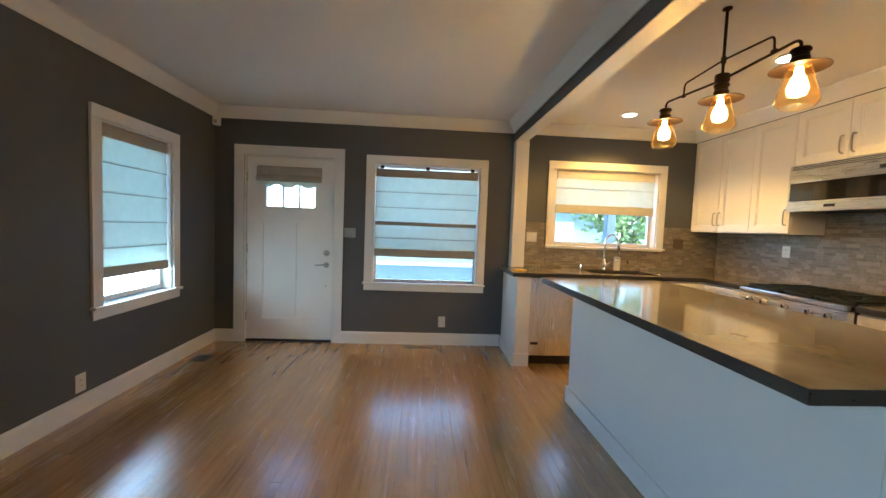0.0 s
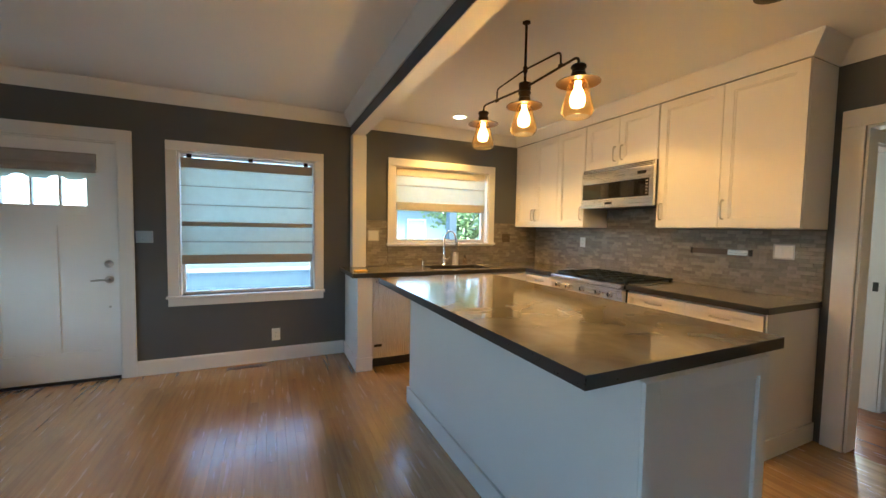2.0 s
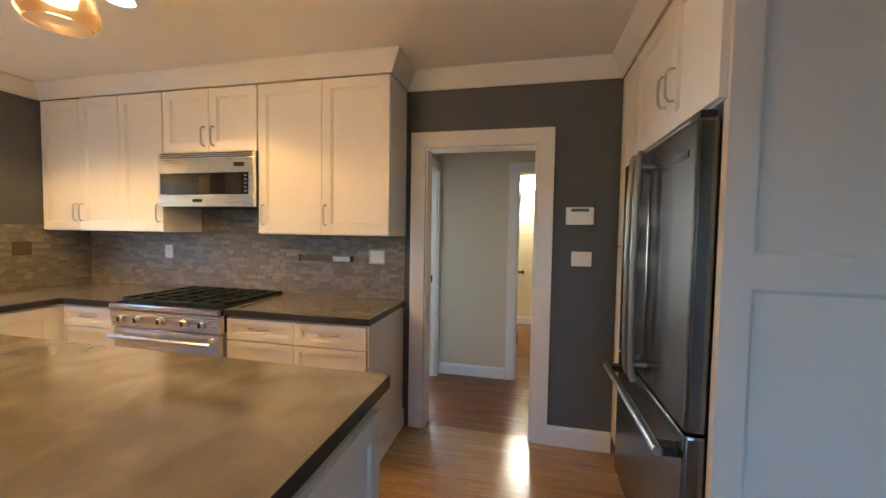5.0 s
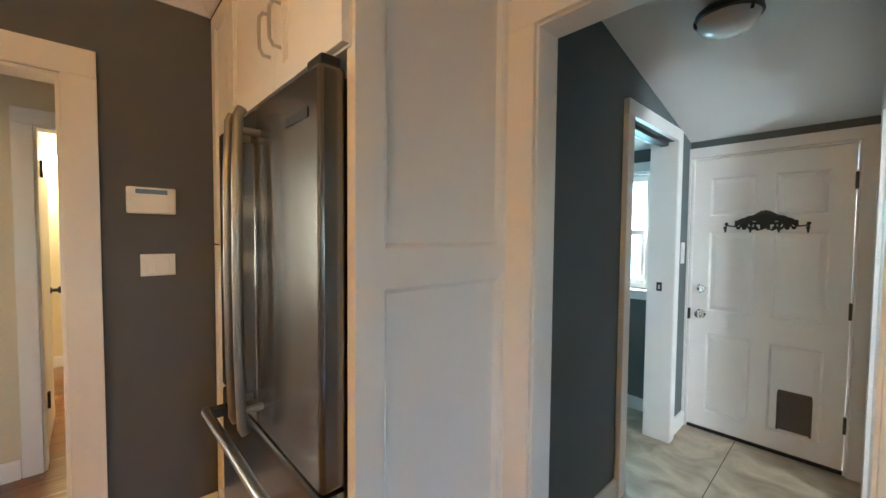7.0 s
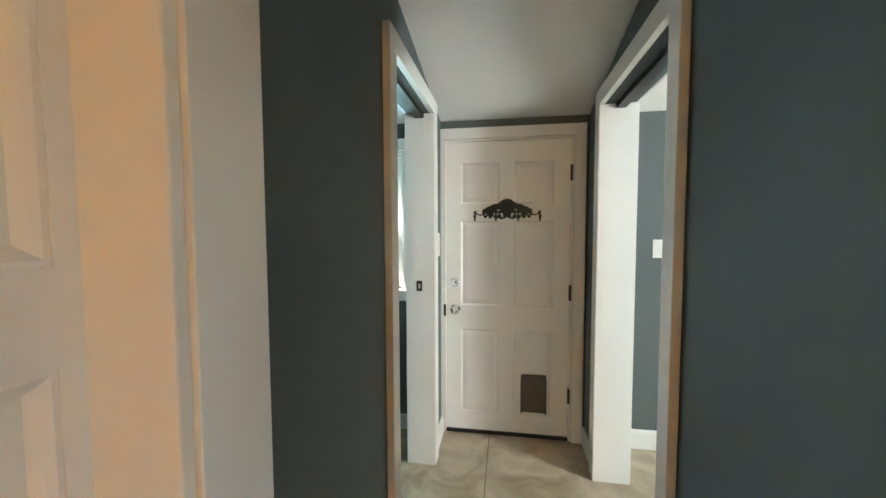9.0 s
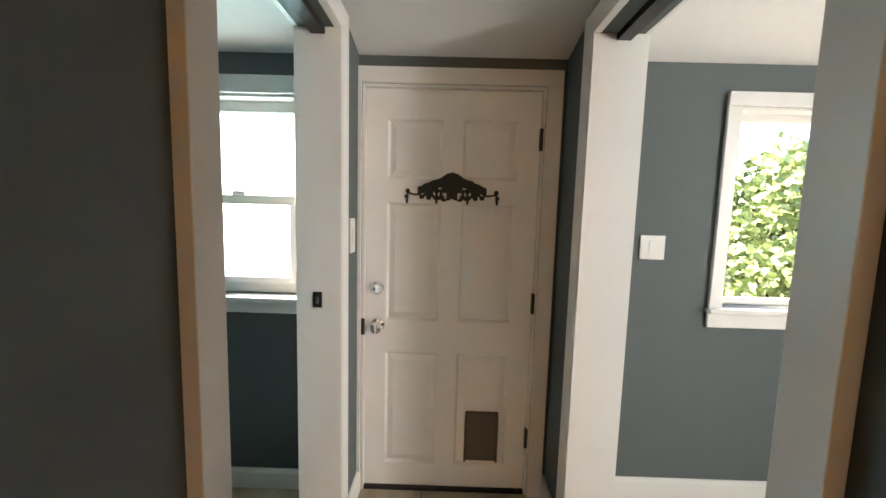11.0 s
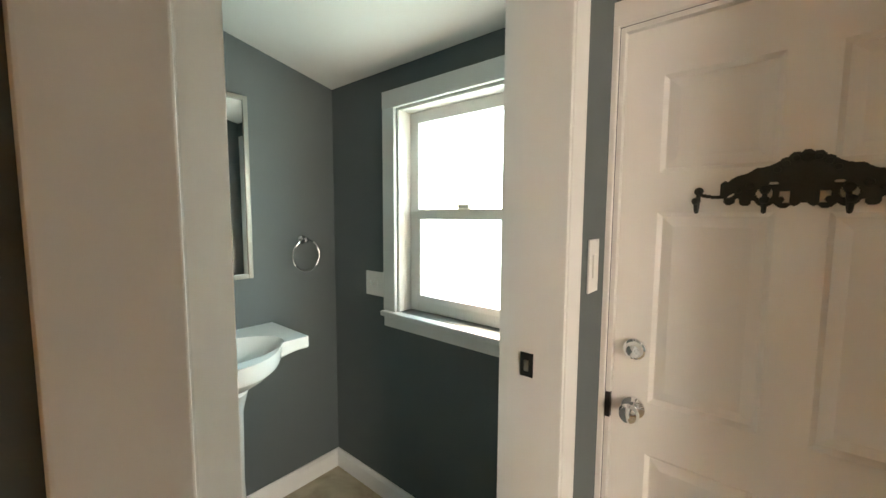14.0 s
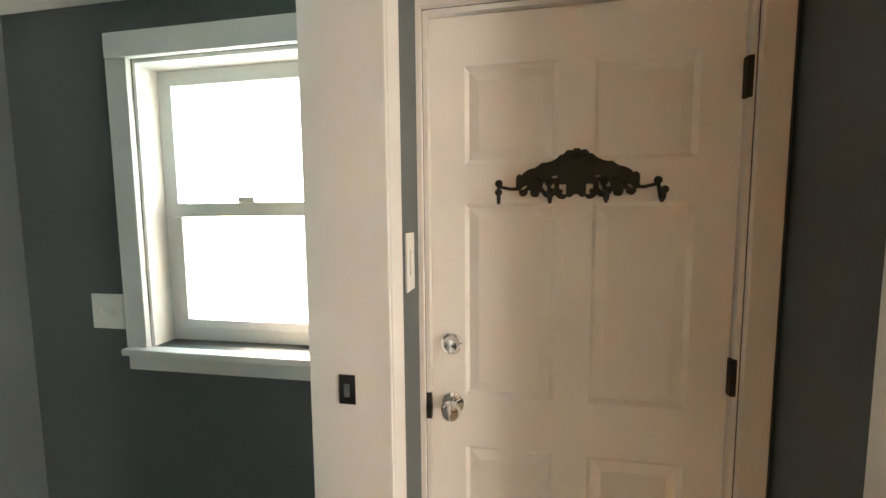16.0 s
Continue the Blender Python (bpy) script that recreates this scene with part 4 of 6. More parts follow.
solid("jamb_side_room_door", Shape().box(HALL_W - 0.166, HALL_W + 0.028, -2.5876, -2.5745, 0.001, 2.03, 0.002), TRIM, kind="structure")

cd = thing("door_5", 5.02, 0.485, 0, "", "", kind="structure")
part("door_slab", Shape().box(5.0, 5.74, 0.488, 0.522, 0.012, 1.99, 0.002), DOORW, cd)
part("door_knob", Shape().turned([(0.028, 0), (0.012, -0.012), (0.012, -0.035), (0.026, -0.045), (0.024, -0.062), (0.0, -0.066)], (5.68, 0.4875, 0.97), "y", 16), BLACK, cd)
for z in (1.77, 0.38):
    part("hinge", Shape().box(4.985, 5.012, 0.462, 0.4755, z - 0.05, z + 0.05, 0.003), BLACK, cd)


# ---- kitchen ----
def shaker(s_name, axis, face, out, a0, a1, z0, z1, parent, mat=None, rail=0.062, thick=0.02, label=""):
    """A framed cabinet front with a sunk field and a small step round it."""
    mat = mat or CAB
    g = 0.0018
    a0, a1, z0, z1 = a0 + g, a1 - g, z0 + g, z1 - g
    s = Shape()

    def ring(inset, p):
        pts = [(a0 + inset, z0 + inset), (a1 - inset, z0 + inset), (a1 - inset, z1 - inset), (a0 + inset, z1 - inset)]
        return [s.bm.verts.new((face + p * out, a, z) if axis == "x" else (a, face + p * out, z)) for a, z in pts]
    rings = [ring(0.0, 0.0005), ring(0.0, thick - 0.0015), ring(0.0015, thick), ring(rail, thick), ring(rail + 0.0015, thick - 0.005), ring(rail + 0.010, thick - 0.0055), ring(rail + 0.012, thick - 0.011)]
    for u, v in zip(rings, rings[1:]):
        for k in range(4):
            s.bm.faces.new((u[k], u[(k + 1) % 4], v[(k + 1) % 4], v[k]))
    s.bm.faces.new(rings[0])
    s.bm.faces.new(rings[-1])
    return part(s_name, s, mat, parent, label)


def pull(axis, face, out, a, z, length, upright, parent):
    """A bow handle on two posts."""
    def pt(u, p, zz):
        return (face + p * out, u, zz) if axis == "x" else (u, face + p * out, zz)
    h = length / 2
    if upright:
        pts = [pt(a, 0.0, z - h), pt(a, 0.022, z - h), pt(a, 0.032, z - h + 0.018), pt(a, 0.034, z), pt(a, 0.032, z + h - 0.018), pt(a, 0.022, z + h), pt(a, 0.0, z + h)]
    else:
        pts = [pt(a - h, 0.0, z), pt(a - h, 0.022, z), pt(a - h + 0.018, 0.032, z), pt(a, 0.034, z), pt(a + h - 0.018, 0.032, z), pt(a + h, 0.022, z), pt(a + h, 0.0, z)]
    return part("handle", Shape().tube(pts, 0.0058, 8), NICKEL, parent, "brushed nickel handle")


UX = 3.483  # face of the wall cabinets' boxes
def wall_cabinet(label, y0, y1, z0, z1, doors):
    t = thing("wall_cabinet", EAST - 0.001, (y0 + y1) / 2, z0, label, "cabinet", "kitchen wall cabinets")
    part("body", Shape().box(UX, EAST - 0.001, y0 + 0.001, y1 - 0.001, z0, z1, 0.002), CAB, t)
    for a, b, hy, hz in doors:
        d = shaker("door", "x", UX, -1, a, b, z0 + 0.004, z1 - 0.004, t)
        if hy:
            pull("x", UX - 0.02, -1, hy, hz, 0.13, True, d)
    return t


wall_cabinet("white shaker wall cabinet with three doors beside the window", 2.99, 4.165, 1.388, 2.402, [(3.775, 4.162, 3.805, 1.53), (3.39, 3.775, 3.745, 1.53), (2.99, 3.39, 3.02, 1.53)])
wall_cabinet("white shaker wall cabinet over the microwave", 2.20, 2.985, 1.955, 2.402, [(2.588, 2.983, 2.625, 2.065), (2.202, 2.588, 2.545, 2.065)])
wall_cabinet("white shaker wall cabinet with two tall doors", 1.245, 2.195, 1.388, 2.402, [(1.715, 2.193, 2.15, 1.52), (1.247, 1.715, 1.685, 1.52)])

# microwave under the wall cabinet
mw = thing("microwave", 3.62, 2.585, 1.57, "stainless over-range microwave with dark glass door and steel surround", "microwave")
MX = 3.415  # its face
part("body", Shape().box(MX + 0.028, EAST - 0.002, 2.192, 2.975, 1.575, 1.953, 0.003), BLACK, mw)
part("vent_panel", Shape().prism([(MX + 0.002, 1.906), (MX + 0.027, 1.906), (MX + 0.027, 1.952), (MX + 0.012, 1.952)], "y", 2.190, 2.977), STEEL_H, mw)
for k in range(3):
    z = 1.911 + k * 0.013
    part("vent_slot", Shape().box(MX + 0.001 + 0.0026 * k, MX + 0.012 + 0.0026 * k, 2.21, 2.955, z, z + 0.005), BLACK, mw)
part("upper_band", Shape().box(MX, MX + 0.027, 2.190, 2.977, 1.806, 1.905, 0.004), STEEL_H, mw)
part("door_glass", Shape().box(MX + 0.003, MX + 0.027, 2.285, 2.962, 1.660, 1.8055, 0.002), DARKGLASS, mw)
part("control_panel", Shape().box(MX + 0.003, MX + 0.027, 2.233, 2.284, 1.660, 1.8055, 0.002), DARKGLASS, mw)
for k in range(5):
    part("button", Shape().box(MX, MX + 0.0035, 2.246, 2.264, 1.674 + k * 0.026, 1.684 + k * 0.026, 0.001), NICKEL, mw)
part("side_trim", Shape().box(MX, MX + 0.027, 2.190, 2.2325, 1.656, 1.8055, 0.003), STEEL_H, mw)
part("side_trim", Shape().box(MX, MX + 0.027, 2.9625, 2.977, 1.656, 1.8055, 0.003), STEEL_H, mw)
part("lower_band", Shape().box(MX - 0.002, MX + 0.027, 2.190, 2.977, 1.572, 1.6555, 0.004), STEEL_H, mw)
part("maker_plate", Shape().box(MX - 0.0045, MX - 0.0018, 2.60, 2.68, 1.602, 1.624, 0.001), BLACK, mw)
part("display_plate", Shape().box(MX - 0.002, MX + 0.002, 2.262, 2.345, 1.845, 1.872, 0.001), BLACK, mw)

# base cabinets
CT = 0.925
bc = thing("base_cabinet", 3.5, 1.735, 0, "white base cabinet with drawers under dark stone top", "cabinet", "kitchen base cabinets")
part("body", Shape().box(3.202, EAST - 0.001, 1.268, 2.205, 0.10, CT - 0.041, 0.002).box(3.26, EAST - 0.001, 1.275, 2.205, 0.001, 0.10), CAB, bc)
part("end_panel", Shape().box(3.19, EAST - 0.002, 1.256, 1.2675, 0.001, CT - 0.042, 0.002), CAB, bc)
part("end_baseboard", Shape().box(3.20, EAST - 0.002, 1.244, 1.2555, 0.001, 0.125, 0.003), CAB, bc)
for a, b in ((1.735, 2.203), (1.27, 1.735)):
    for c, d in ((0.735, 0.872), (0.415, 0.732), (0.11, 0.412)):
        dr = shaker("drawer", "x", 3.202, -1, a, b, c, d, bc, rail=0.034)
        pull("x", 3.182, -1, (a + b) / 2, (c + d) / 2 + 0.01, 0.12, False, dr)

bc2 = thing("base_cabinet", 3.5, 3.3, 0, "white corner base cabinet with drawers beside the range", "cabinet", "kitchen base cabinets")
part("body", Shape().box(3.202, EAST - 0.001, 3.052, 3.558, 0.10, CT - 0.041, 0.002).box(3.26, EAST - 0.001, 3.052, 3.558, 0.001, 0.10), CAB, bc2)
for c, d in ((0.735, 0.872), (0.415, 0.732), (0.11, 0.412)):
    dr = shaker("drawer", "x", 3.202, -1, 3.054, 3.535, c, d, bc2, rail=0.034)
    pull("x", 3.182, -1, 3.295, (c + d) / 2 + 0.01, 0.12, False, dr)
bc3 = thing("base_cabinet", 2.6, 3.87, 0, "white sink base cabinet under the kitchen window", "cabinet", "kitchen base cabinets")
part("body", Shape().box(2.045, 2.10, 3.56, NORTH - 0.001, 0.10, CT - 0.041, 0.002).box(2.82, EAST - 0.002, 3.56, NORTH - 0.001, 0.10, CT - 0.041, 0.002).box(2.10, 2.82, 3.56, 3.60, 0.10, CT - 0.041).box(2.05, EAST - 0.002, 3.63, NORTH - 0.002, 0.001, 0.0995), CAB, bc3)
for a, b, hx in ((2.047, 2.60, 2.56), (2.60, 3.15, 2.64)):
    dr = shaker("door", "y", 3.56, -1, a, b, 0.11, 0.872, bc3)
    pull("y", 3.54, -1, hx, 0.78, 0.12, True, dr)

pen = thing("peninsula_end", 1.36, 3.84, 0, "white painted counter end panel with baseboard", "cabinet panel")
part("panel", Shape().box(1.295, 1.435, 3.545, NORTH - 0.001, 0.001, CT - 0.041, 0.002), TRIM, pen)
part("baseboard_cap", Shape().box(1.281, 1.2945, 3.531, NORTH - 0.017, 0.001, 0.13, 0.003).box(1.295, 1.436, 3.531, 3.5445, 0.001, 0.13, 0.003), TRIM, pen)

dw = thing("dishwasher", 1.74, 3.85, 0, "stainless dishwasher with bar handle under the counter", "dishwasher")
part("body", Shape().box(1.438, 2.043, 3.585, NORTH - 0.002, 0.10, CT - 0.043), BLACK, dw)
part("front_panel", Shape().box(1.440, 2.041, 3.555, 3.5845, 0.105, 0.873, 0.004), STEEL, dw)
part("toe_kick", Shape().box(1.438, 2.043, 3.62, NORTH - 0.003, 0.001, 0.0995), BLACK, dw)
h = part("handle", Shape().tube([(1.47, 3.515, 0.84), (2.01, 3.515, 0.84)], 0.011), CHROME, dw, "chrome bar handle")
for x in (1.48, 2.0):
    part("handle_post", Shape().tube([(x, 3.554, 0.84), (x, 3.518, 0.84)], 0.009), BLACK, h)
part("maker_plate", Shape().box(1.455, 1.53, 3.5525, 3.5548, 0.215, 0.24), BLACK, dw)

# stone worktop: an L with a sink cut-out, and a piece on the range's other side
def on_top(u, v):
    if 2.12 < u < 2.80 and 3.63 < v < 4.03:
        return False
    return v > 3.525 or u > 3.168


s = Shape().cells((1.245, 2.12, 2.80, 3.168, EAST - 0.002), (3.052, 3.525, 3.63, 4.03, NORTH - 0.002), on_top, CT - 0.040, CT, "z")
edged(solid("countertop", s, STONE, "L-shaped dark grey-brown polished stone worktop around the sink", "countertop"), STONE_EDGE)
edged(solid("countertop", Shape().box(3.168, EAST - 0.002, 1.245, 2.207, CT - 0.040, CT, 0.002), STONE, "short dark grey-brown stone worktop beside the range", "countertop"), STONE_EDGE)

sk = thing("kitchen_sink", 2.46, 3.83, 0.70, "stainless undermount kitchen sink basin", "sink")
s = Shape()
s.box(2.105, 2.815, 3.615, 4.045, 0.70, 0.712).box(2.105, 2.119, 3.615, 4.045, 0.712, CT - 0.041).box(2.801, 2.815, 3.615, 4.045, 0.712, CT - 0.041)
s.box(2.119, 2.801, 3.615, 3.629, 0.712, CT - 0.041).box(2.119, 2.801, 4.031, 4.045, 0.712, CT - 0.041)
part("basin", s, STEEL, sk)
part("drain", Shape().turned([(0.045, 0), (0.040, 0.003), (0.0, 0.002)], (2.46, 3.83, 0.7125)), CHROME, sk)

fa = thing("faucet", 2.415, 4.085, CT, "chrome gooseneck kitchen faucet with pull-down spray head", "faucet")
part("base", Shape().turned([(0.027, 0.0005), (0.027, 0.008), (0.020, 0.016), (0.018, 0.11), (0.013, 0.12)], (2.415, 4.085, CT)), CHROME, fa, smooth=True)
arc = [(2.415, 4.085, CT + 0.11), (2.415, 4.085, CT + 0.27)]
for k in range(11):
    a = math.pi * k / 10
    arc.append((2.415 + 0.072 - 0.072 * math.cos(a), 4.085 - 0.02 * k / 10, CT + 0.29 + 0.11 * math.sin(a)))
part("neck", Shape().tube(arc, 0.011, 12), CHROME, fa, smooth=True)
part("spray_head", Shape().tube([(2.559, 4.065, CT + 0.29), (2.566, 4.065, CT + 0.25), (2.575, 4.065, CT + 0.185)], 0.016, 12), CHROME, fa, smooth=True)
part("lever", Shape().tube([(2.433, 4.08, CT + 0.06), (2.46, 4.075, CT + 0.07), (2.485, 4.07, CT + 0.10)], 0.006, 8), CHROME, fa)
sd = thing("soap_dispenser", 2.155, 4.09, CT, "chrome built-in soap pump at the sink", "soap dispenser")
part("pump", Shape().turned([(0.017, 0.0005), (0.017, 0.006), (0.011, 0.012), (0.010, 0.05), (0.014, 0.058), (0.0, 0.064)], (2.155, 4.09, CT), steps=14), CHROME, sd)
part("spout", Shape().tube([(2.155, 4.09, CT + 0.052), (2.155, 4.055, CT + 0.050)], 0.005, 8), CHROME, sd)
pb = thing("paper_canister", 2.575, 4.10, CT, "clear patterned jar with metal lid beside the faucet", "jar")
part("jar", Shape().turned([(0.034, 0.0005), (0.036, 0.01), (0.036, 0.115), (0.030, 0.125)], (2.575, 4.10, CT), steps=20), PORCELAIN, pb, smooth=True)
part("lid", Shape().turned([(0.037, 0.1255), (0.037, 0.14), (0.030, 0.148), (0.0, 0.150)], (2.575, 4.10, CT), steps=20), NICKEL, pb)
for k in range(6):
    part("band", Shape().turned([(0.0366, 0.018 + k * 0.016), (0.0366, 0.024 + k * 0.016)], (2.575, 4.10, CT), steps=20), NICKEL, pb)
sb = thing("soap_bottle", 2.70, 4.10, CT, "clear soap bottle with black pump", "bottle")
part("bottle", Shape().turned([(0.024, 0.0005), (0.026, 0.01), (0.026, 0.07), (0.010, 0.085)], (2.70, 4.10, CT), steps=16), glass("pale_soap", (0.95, 0.85, 0.7), 0.1, 1.3), sb, smooth=True)
part("pump", Shape().turned([(0.011, 0.0855), (0.011, 0.10), (0.005, 0.102), (0.005, 0.118), (0.010, 0.12), (0.0, 0.126)], (2.70, 4.10, CT), steps=12), BLACK, sb)
solid("sponge", Shape().box(1.30, 1.42, 3.68, 3.76, CT + 0.0005, CT + 0.013, 0.003), YELLOW, "flat yellow sponge cloth on the counter end", "sponge")

# range
rg = thing("range", 3.47, 2.63, 0, "stainless gas range with five knobs and black grates", "stove")
part("body", Shape().box(3.175, EAST - 0.003, 2.212, 3.047, 0.09, 0.775, 0.003), STEEL, rg)
part("toe_kick", Shape().box(3.22, EAST - 0.003, 2.215, 3.045, 0.001, 0.0895), BLACK, rg)
part("cooktop", Shape().box(3.150, EAST - 0.003, 2.211, 3.048, 0.885, 0.918, 0.004), BLACK, rg, "black cooktop")
part("front_rail", Shape().box(3.118, 3.1495, 2.211, 3.048, 0.890, 0.924, 0.006), STEEL_H, rg)
part("control_panel", Shape().prism([(3.135, 0.776), (3.174, 0.776), (3.174, 0.8845), (3.125, 0.8845)], "y", 2.211, 3.048), STEEL_H, rg)
part("rear_box", Shape().box(3.176, EAST - 0.003, 2.213, 3.046, 0.776, 0.884), BLACK, rg)
part("oven_door", Shape().box(3.142, 3.1745, 2.216, 3.043, 0.20, 0.765, 0.006), STEEL_H, rg)
part("oven_window", Shape().box(3.1385, 3.1425, 2.36, 2.90, 0.32, 0.60, 0.002), DARKGLASS, rg)
h = part("oven_handle", Shape().tube([(3.092, 2.24, 0.715), (3.092, 3.02, 0.715)], 0.0135, 12), STEEL, rg, "steel bar handle")
for y in (2.29, 2.97):
    part("handle_post", Shape().tube([(3.141, y, 0.715), (3.098, y, 0.715)], 0.009), STEEL, h)
part("drawer_front", Shape().box(3.146, 3.1745, 2.216, 3.043, 0.092, 0.195, 0.004), STEEL_H, rg)
for y in (2.32, 2.45, 2.63, 2.81, 2.94):
    kb = part("knob", Shape().turned([(0.027, 0.0), (0.027, -0.006), (0.021, -0.010), (0.019, -0.032), (0.015, -0.036), (0.0, -0.036)], (3.130, y, 0.832), "x", 18), CHROME, rg, "chrome knob")
    part("knob_grip", Shape().box(3.088, 3.0938, y - 0.004, y + 0.004, 0.815, 0.849, 0.002), BLACK, kb)
for y0, y1 in ((2.225, 2.495), (2.500, 2.760), (2.765, 3.035)):
    s = Shape()
    for x in (3.20, 3.76):
        s.box(x - 0.006, x + 0.006, y0, y1, 0.934, 0.950, 0.003)
    for y in (y0 + 0.006, y1 - 0.006, (y0 + y1) / 2):
        s.box(3.20, 3.76, y - 0.006, y + 0.006, 0.936, 0.952, 0.003)
    for x in (3.30, 3.40, 3.56, 3.66):
        s.box(x - 0.005, x + 0.005, y0 + 0.02, y1 - 0.02, 0.937, 0.951, 0.003)
    for x in (3.21, 3.75):
        for y in (y0 + 0.012, y1 - 0.012):
            s.box(x - 0.007, x + 0.007, y - 0.007, y + 0.007, 0.9185, 0.936)
    part("grate", s, IRON, rg, "black cast iron grate")
for x, y in ((3.34, 2.36), (3.62, 2.36), (3.48, 2.63), (3.34, 2.90), (3.62, 2.90)):
    part("burner", Shape().turned([(0.048, 0.0), (0.048, 0.006), (0.032, 0.008), (0.030, 0.014), (0.0, 0.015)], (x, y, 0.9185), steps=18), IRON, rg)

# island
it = thing("island", 1.85, 1.8, 0, "white painted kitchen island with a dark stone top overhanging one side", "kitchen island")
part("body", Shape().box(1.537, 2.188, 0.80, 2.785, 0.001, 0.9185, 0.003), TRIM, it)
part("baseboard_side", Shape().box(1.520, 1.5365, 0.790, 2.80, 0.001, 0.125, 0.003), TRIM, it)
part("baseboard_end", Shape().box(1.537, 2.19, 2.7855, 2.80, 0.001, 0.125, 0.003), TRIM, it)
part("end_stile", Shape().box(1.537, 1.60, 0.786, 0.7995, 0.001, 0.918, 0.002), TRIM, it)
part("end_stile", Shape().box(2.128, 2.189, 0.786, 0.7995, 0.001, 0.918, 0.002), TRIM, it)
part("end_rail", Shape().box(1.60, 2.128, 0.786, 0.7995, 0.855, 0.918, 0.002), TRIM, it)
part("end_rail", Shape().box(1.60, 2.128, 0.786, 0.7995, 0.001, 0.14, 0.002), TRIM, it)
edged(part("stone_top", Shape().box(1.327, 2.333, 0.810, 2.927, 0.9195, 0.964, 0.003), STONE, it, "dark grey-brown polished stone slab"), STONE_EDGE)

# backsplash fittings
def plate(name, axis, face, out, a, z, w, h, label, gangs, category="switch", mat=None, kind_of="rocker", rim=False):
    """A wall plate with rockers or sockets."""
    mat = mat or PLASTIC
    t = thing(name, *((face, a, z) if axis == "x" else (a, face, z)), label, category)

    def bx(a0, a1, p, q, c, d, bev):
        lo, hi = sorted((face + p * out, face + q * out))
        return Shape().box(lo, hi, a0, a1, c, d, bev) if axis == "x" else Shape().box(a0, a1, lo, hi, c, d, bev)
    part("cover_plate", bx(a - w / 2, a + w / 2, 0.0005, 0.006, z - h / 2, z + h / 2, 0.0025), mat, t)
    if rim:
        for p, q, c, d in ((-w / 2 - 0.008, w / 2 + 0.008, h / 2 + 0.0002, h / 2 + 0.009), (-w / 2 - 0.008, w / 2 + 0.008, -h / 2 - 0.009, -h / 2 - 0.0002), (-w / 2 - 0.009, -w / 2 - 0.0002, -h / 2, h / 2), (w / 2 + 0.0002, w / 2 + 0.009, -h / 2, h / 2)):
            part("rim", bx(a + p, a + q, 0.0005, 0.009, z + c, z + d, 0.002), NICKEL, t, "brushed metal rim")
    for g in range(gangs):
        c = a + (g - (gangs - 1) / 2) * 0.046
        if kind_of == "rocker":
            part("rocker", bx(c - 0.016, c + 0.016, 0.006, 0.0105, z - 0.033, z + 0.033, 0.002), mat, t)
        elif kind_of == "toggle":
            part("toggle", bx(c - 0.005, c + 0.005, 0.006, 0.018, z - 0.010, z + 0.012, 0.002), mat, t)
        else:
            for dz in (-0.02, 0.02):
                sc = part("socket", bx(c - 0.017, c + 0.017, 0.006, 0.0085, z + dz - 0.014, z + dz + 0.014, 0.002), mat, t)
                for da in (-0.006, 0.006):
                    part("slot", bx(c + da - 0.001, c + da + 0.001, 0.0085, 0.0092, z + dz - 0.004, z + dz + 0.006, 0), BLACK, sc)
    return t


plate("outlet", "y", NORTH, -1, 0.614, 0.265, 0.078, 0.122, "white outlet low on the grey wall under the window", 1, "outlet", kind_of="socket")
plate("outlet", "x", WEST, 1, 2.525, 0.218, 0.078, 0.122, "white outlet low on the grey side wall", 1, "outlet", kind_of="socket")
plate("light_switch", "y", NORTH, -1, -0.433, 1.234, 0.125, 0.105, "grey-looking double switch plate by the front door", 2, kind_of="toggle", mat=NICKEL)
plate("light_switch", "y", NORTH - 0.012, -1, 1.594, 1.262, 0.108, 0.10, "white double switch in a chrome frame on the tile backsplash", 2, rim=True)
plate("outlet", "y", NORTH - 0.012, -1, 3.32, 1.245, 0.118, 0.108, "taupe outlet plate on the tile backsplash", 2, "outlet", mat=STONEPLATE, kind_of="socket")
plate("outlet", "x", EAST - 0.012, -1, 3.307, 1.225, 0.076, 0.108, "white outlet on the tile backsplash near the corner", 1, "outlet", kind_of="socket")
plate("outlet", "x", EAST - 0.012, -1, 1.458, 1.233, 0.104, 0.086, "white outlet and switch in a chrome frame on the tile backsplash", 2, "outlet", rim=True)
plate("light_switch", "x", EAST, -1, 0.047, 1.26, 0.125, 0.096, "white double switch beside the passage door", 2)
plate("light_switch", "x", HALL_E, -1, -2.83, 1.285, 0.078, 0.15, "white switch on the blue-grey back wall", 1)
plate("light_switch", "y", BACK, 1, 1.178, 1.26, 0.115, 0.112, "white double switch plate in the side room", 1)
plate("outlet", "y", BACK, 1, 3.633, 1.09, 0.128, 0.12, "white double plate with two small toggles", 2, "switch", kind_of="toggle")

kp = thing("alarm_keypad", EAST - 0.001, 0.066, 1.54, "white wall keypad with blue-grey display", "keypad")
part("case", Shape().box(EAST - 0.028, EAST - 0.0005, -0.019, 0.152, 1.482, 1.595, 0.006), PLASTIC, kp)
part("display", Shape().box(EAST - 0.030, EAST - 0.0282, 0.012, 0.122, 1.566, 1.586, 0.0005), LCD, kp)
part("keypad_cover", Shape().box(EAST - 0.031, EAST - 0.0282, -0.012, 0.145, 1.490, 1.556, 0.001), PLASTIC, kp)

ms = thing("motion_detector", -1.855, 4.155, 2.35, "small white corner sensor under the crown moulding", "sensor")
part("case", Shape().box(-1.868, -1.805, 4.105, 4.168, 2.315, 2.40, 0.008), PLASTIC, ms)
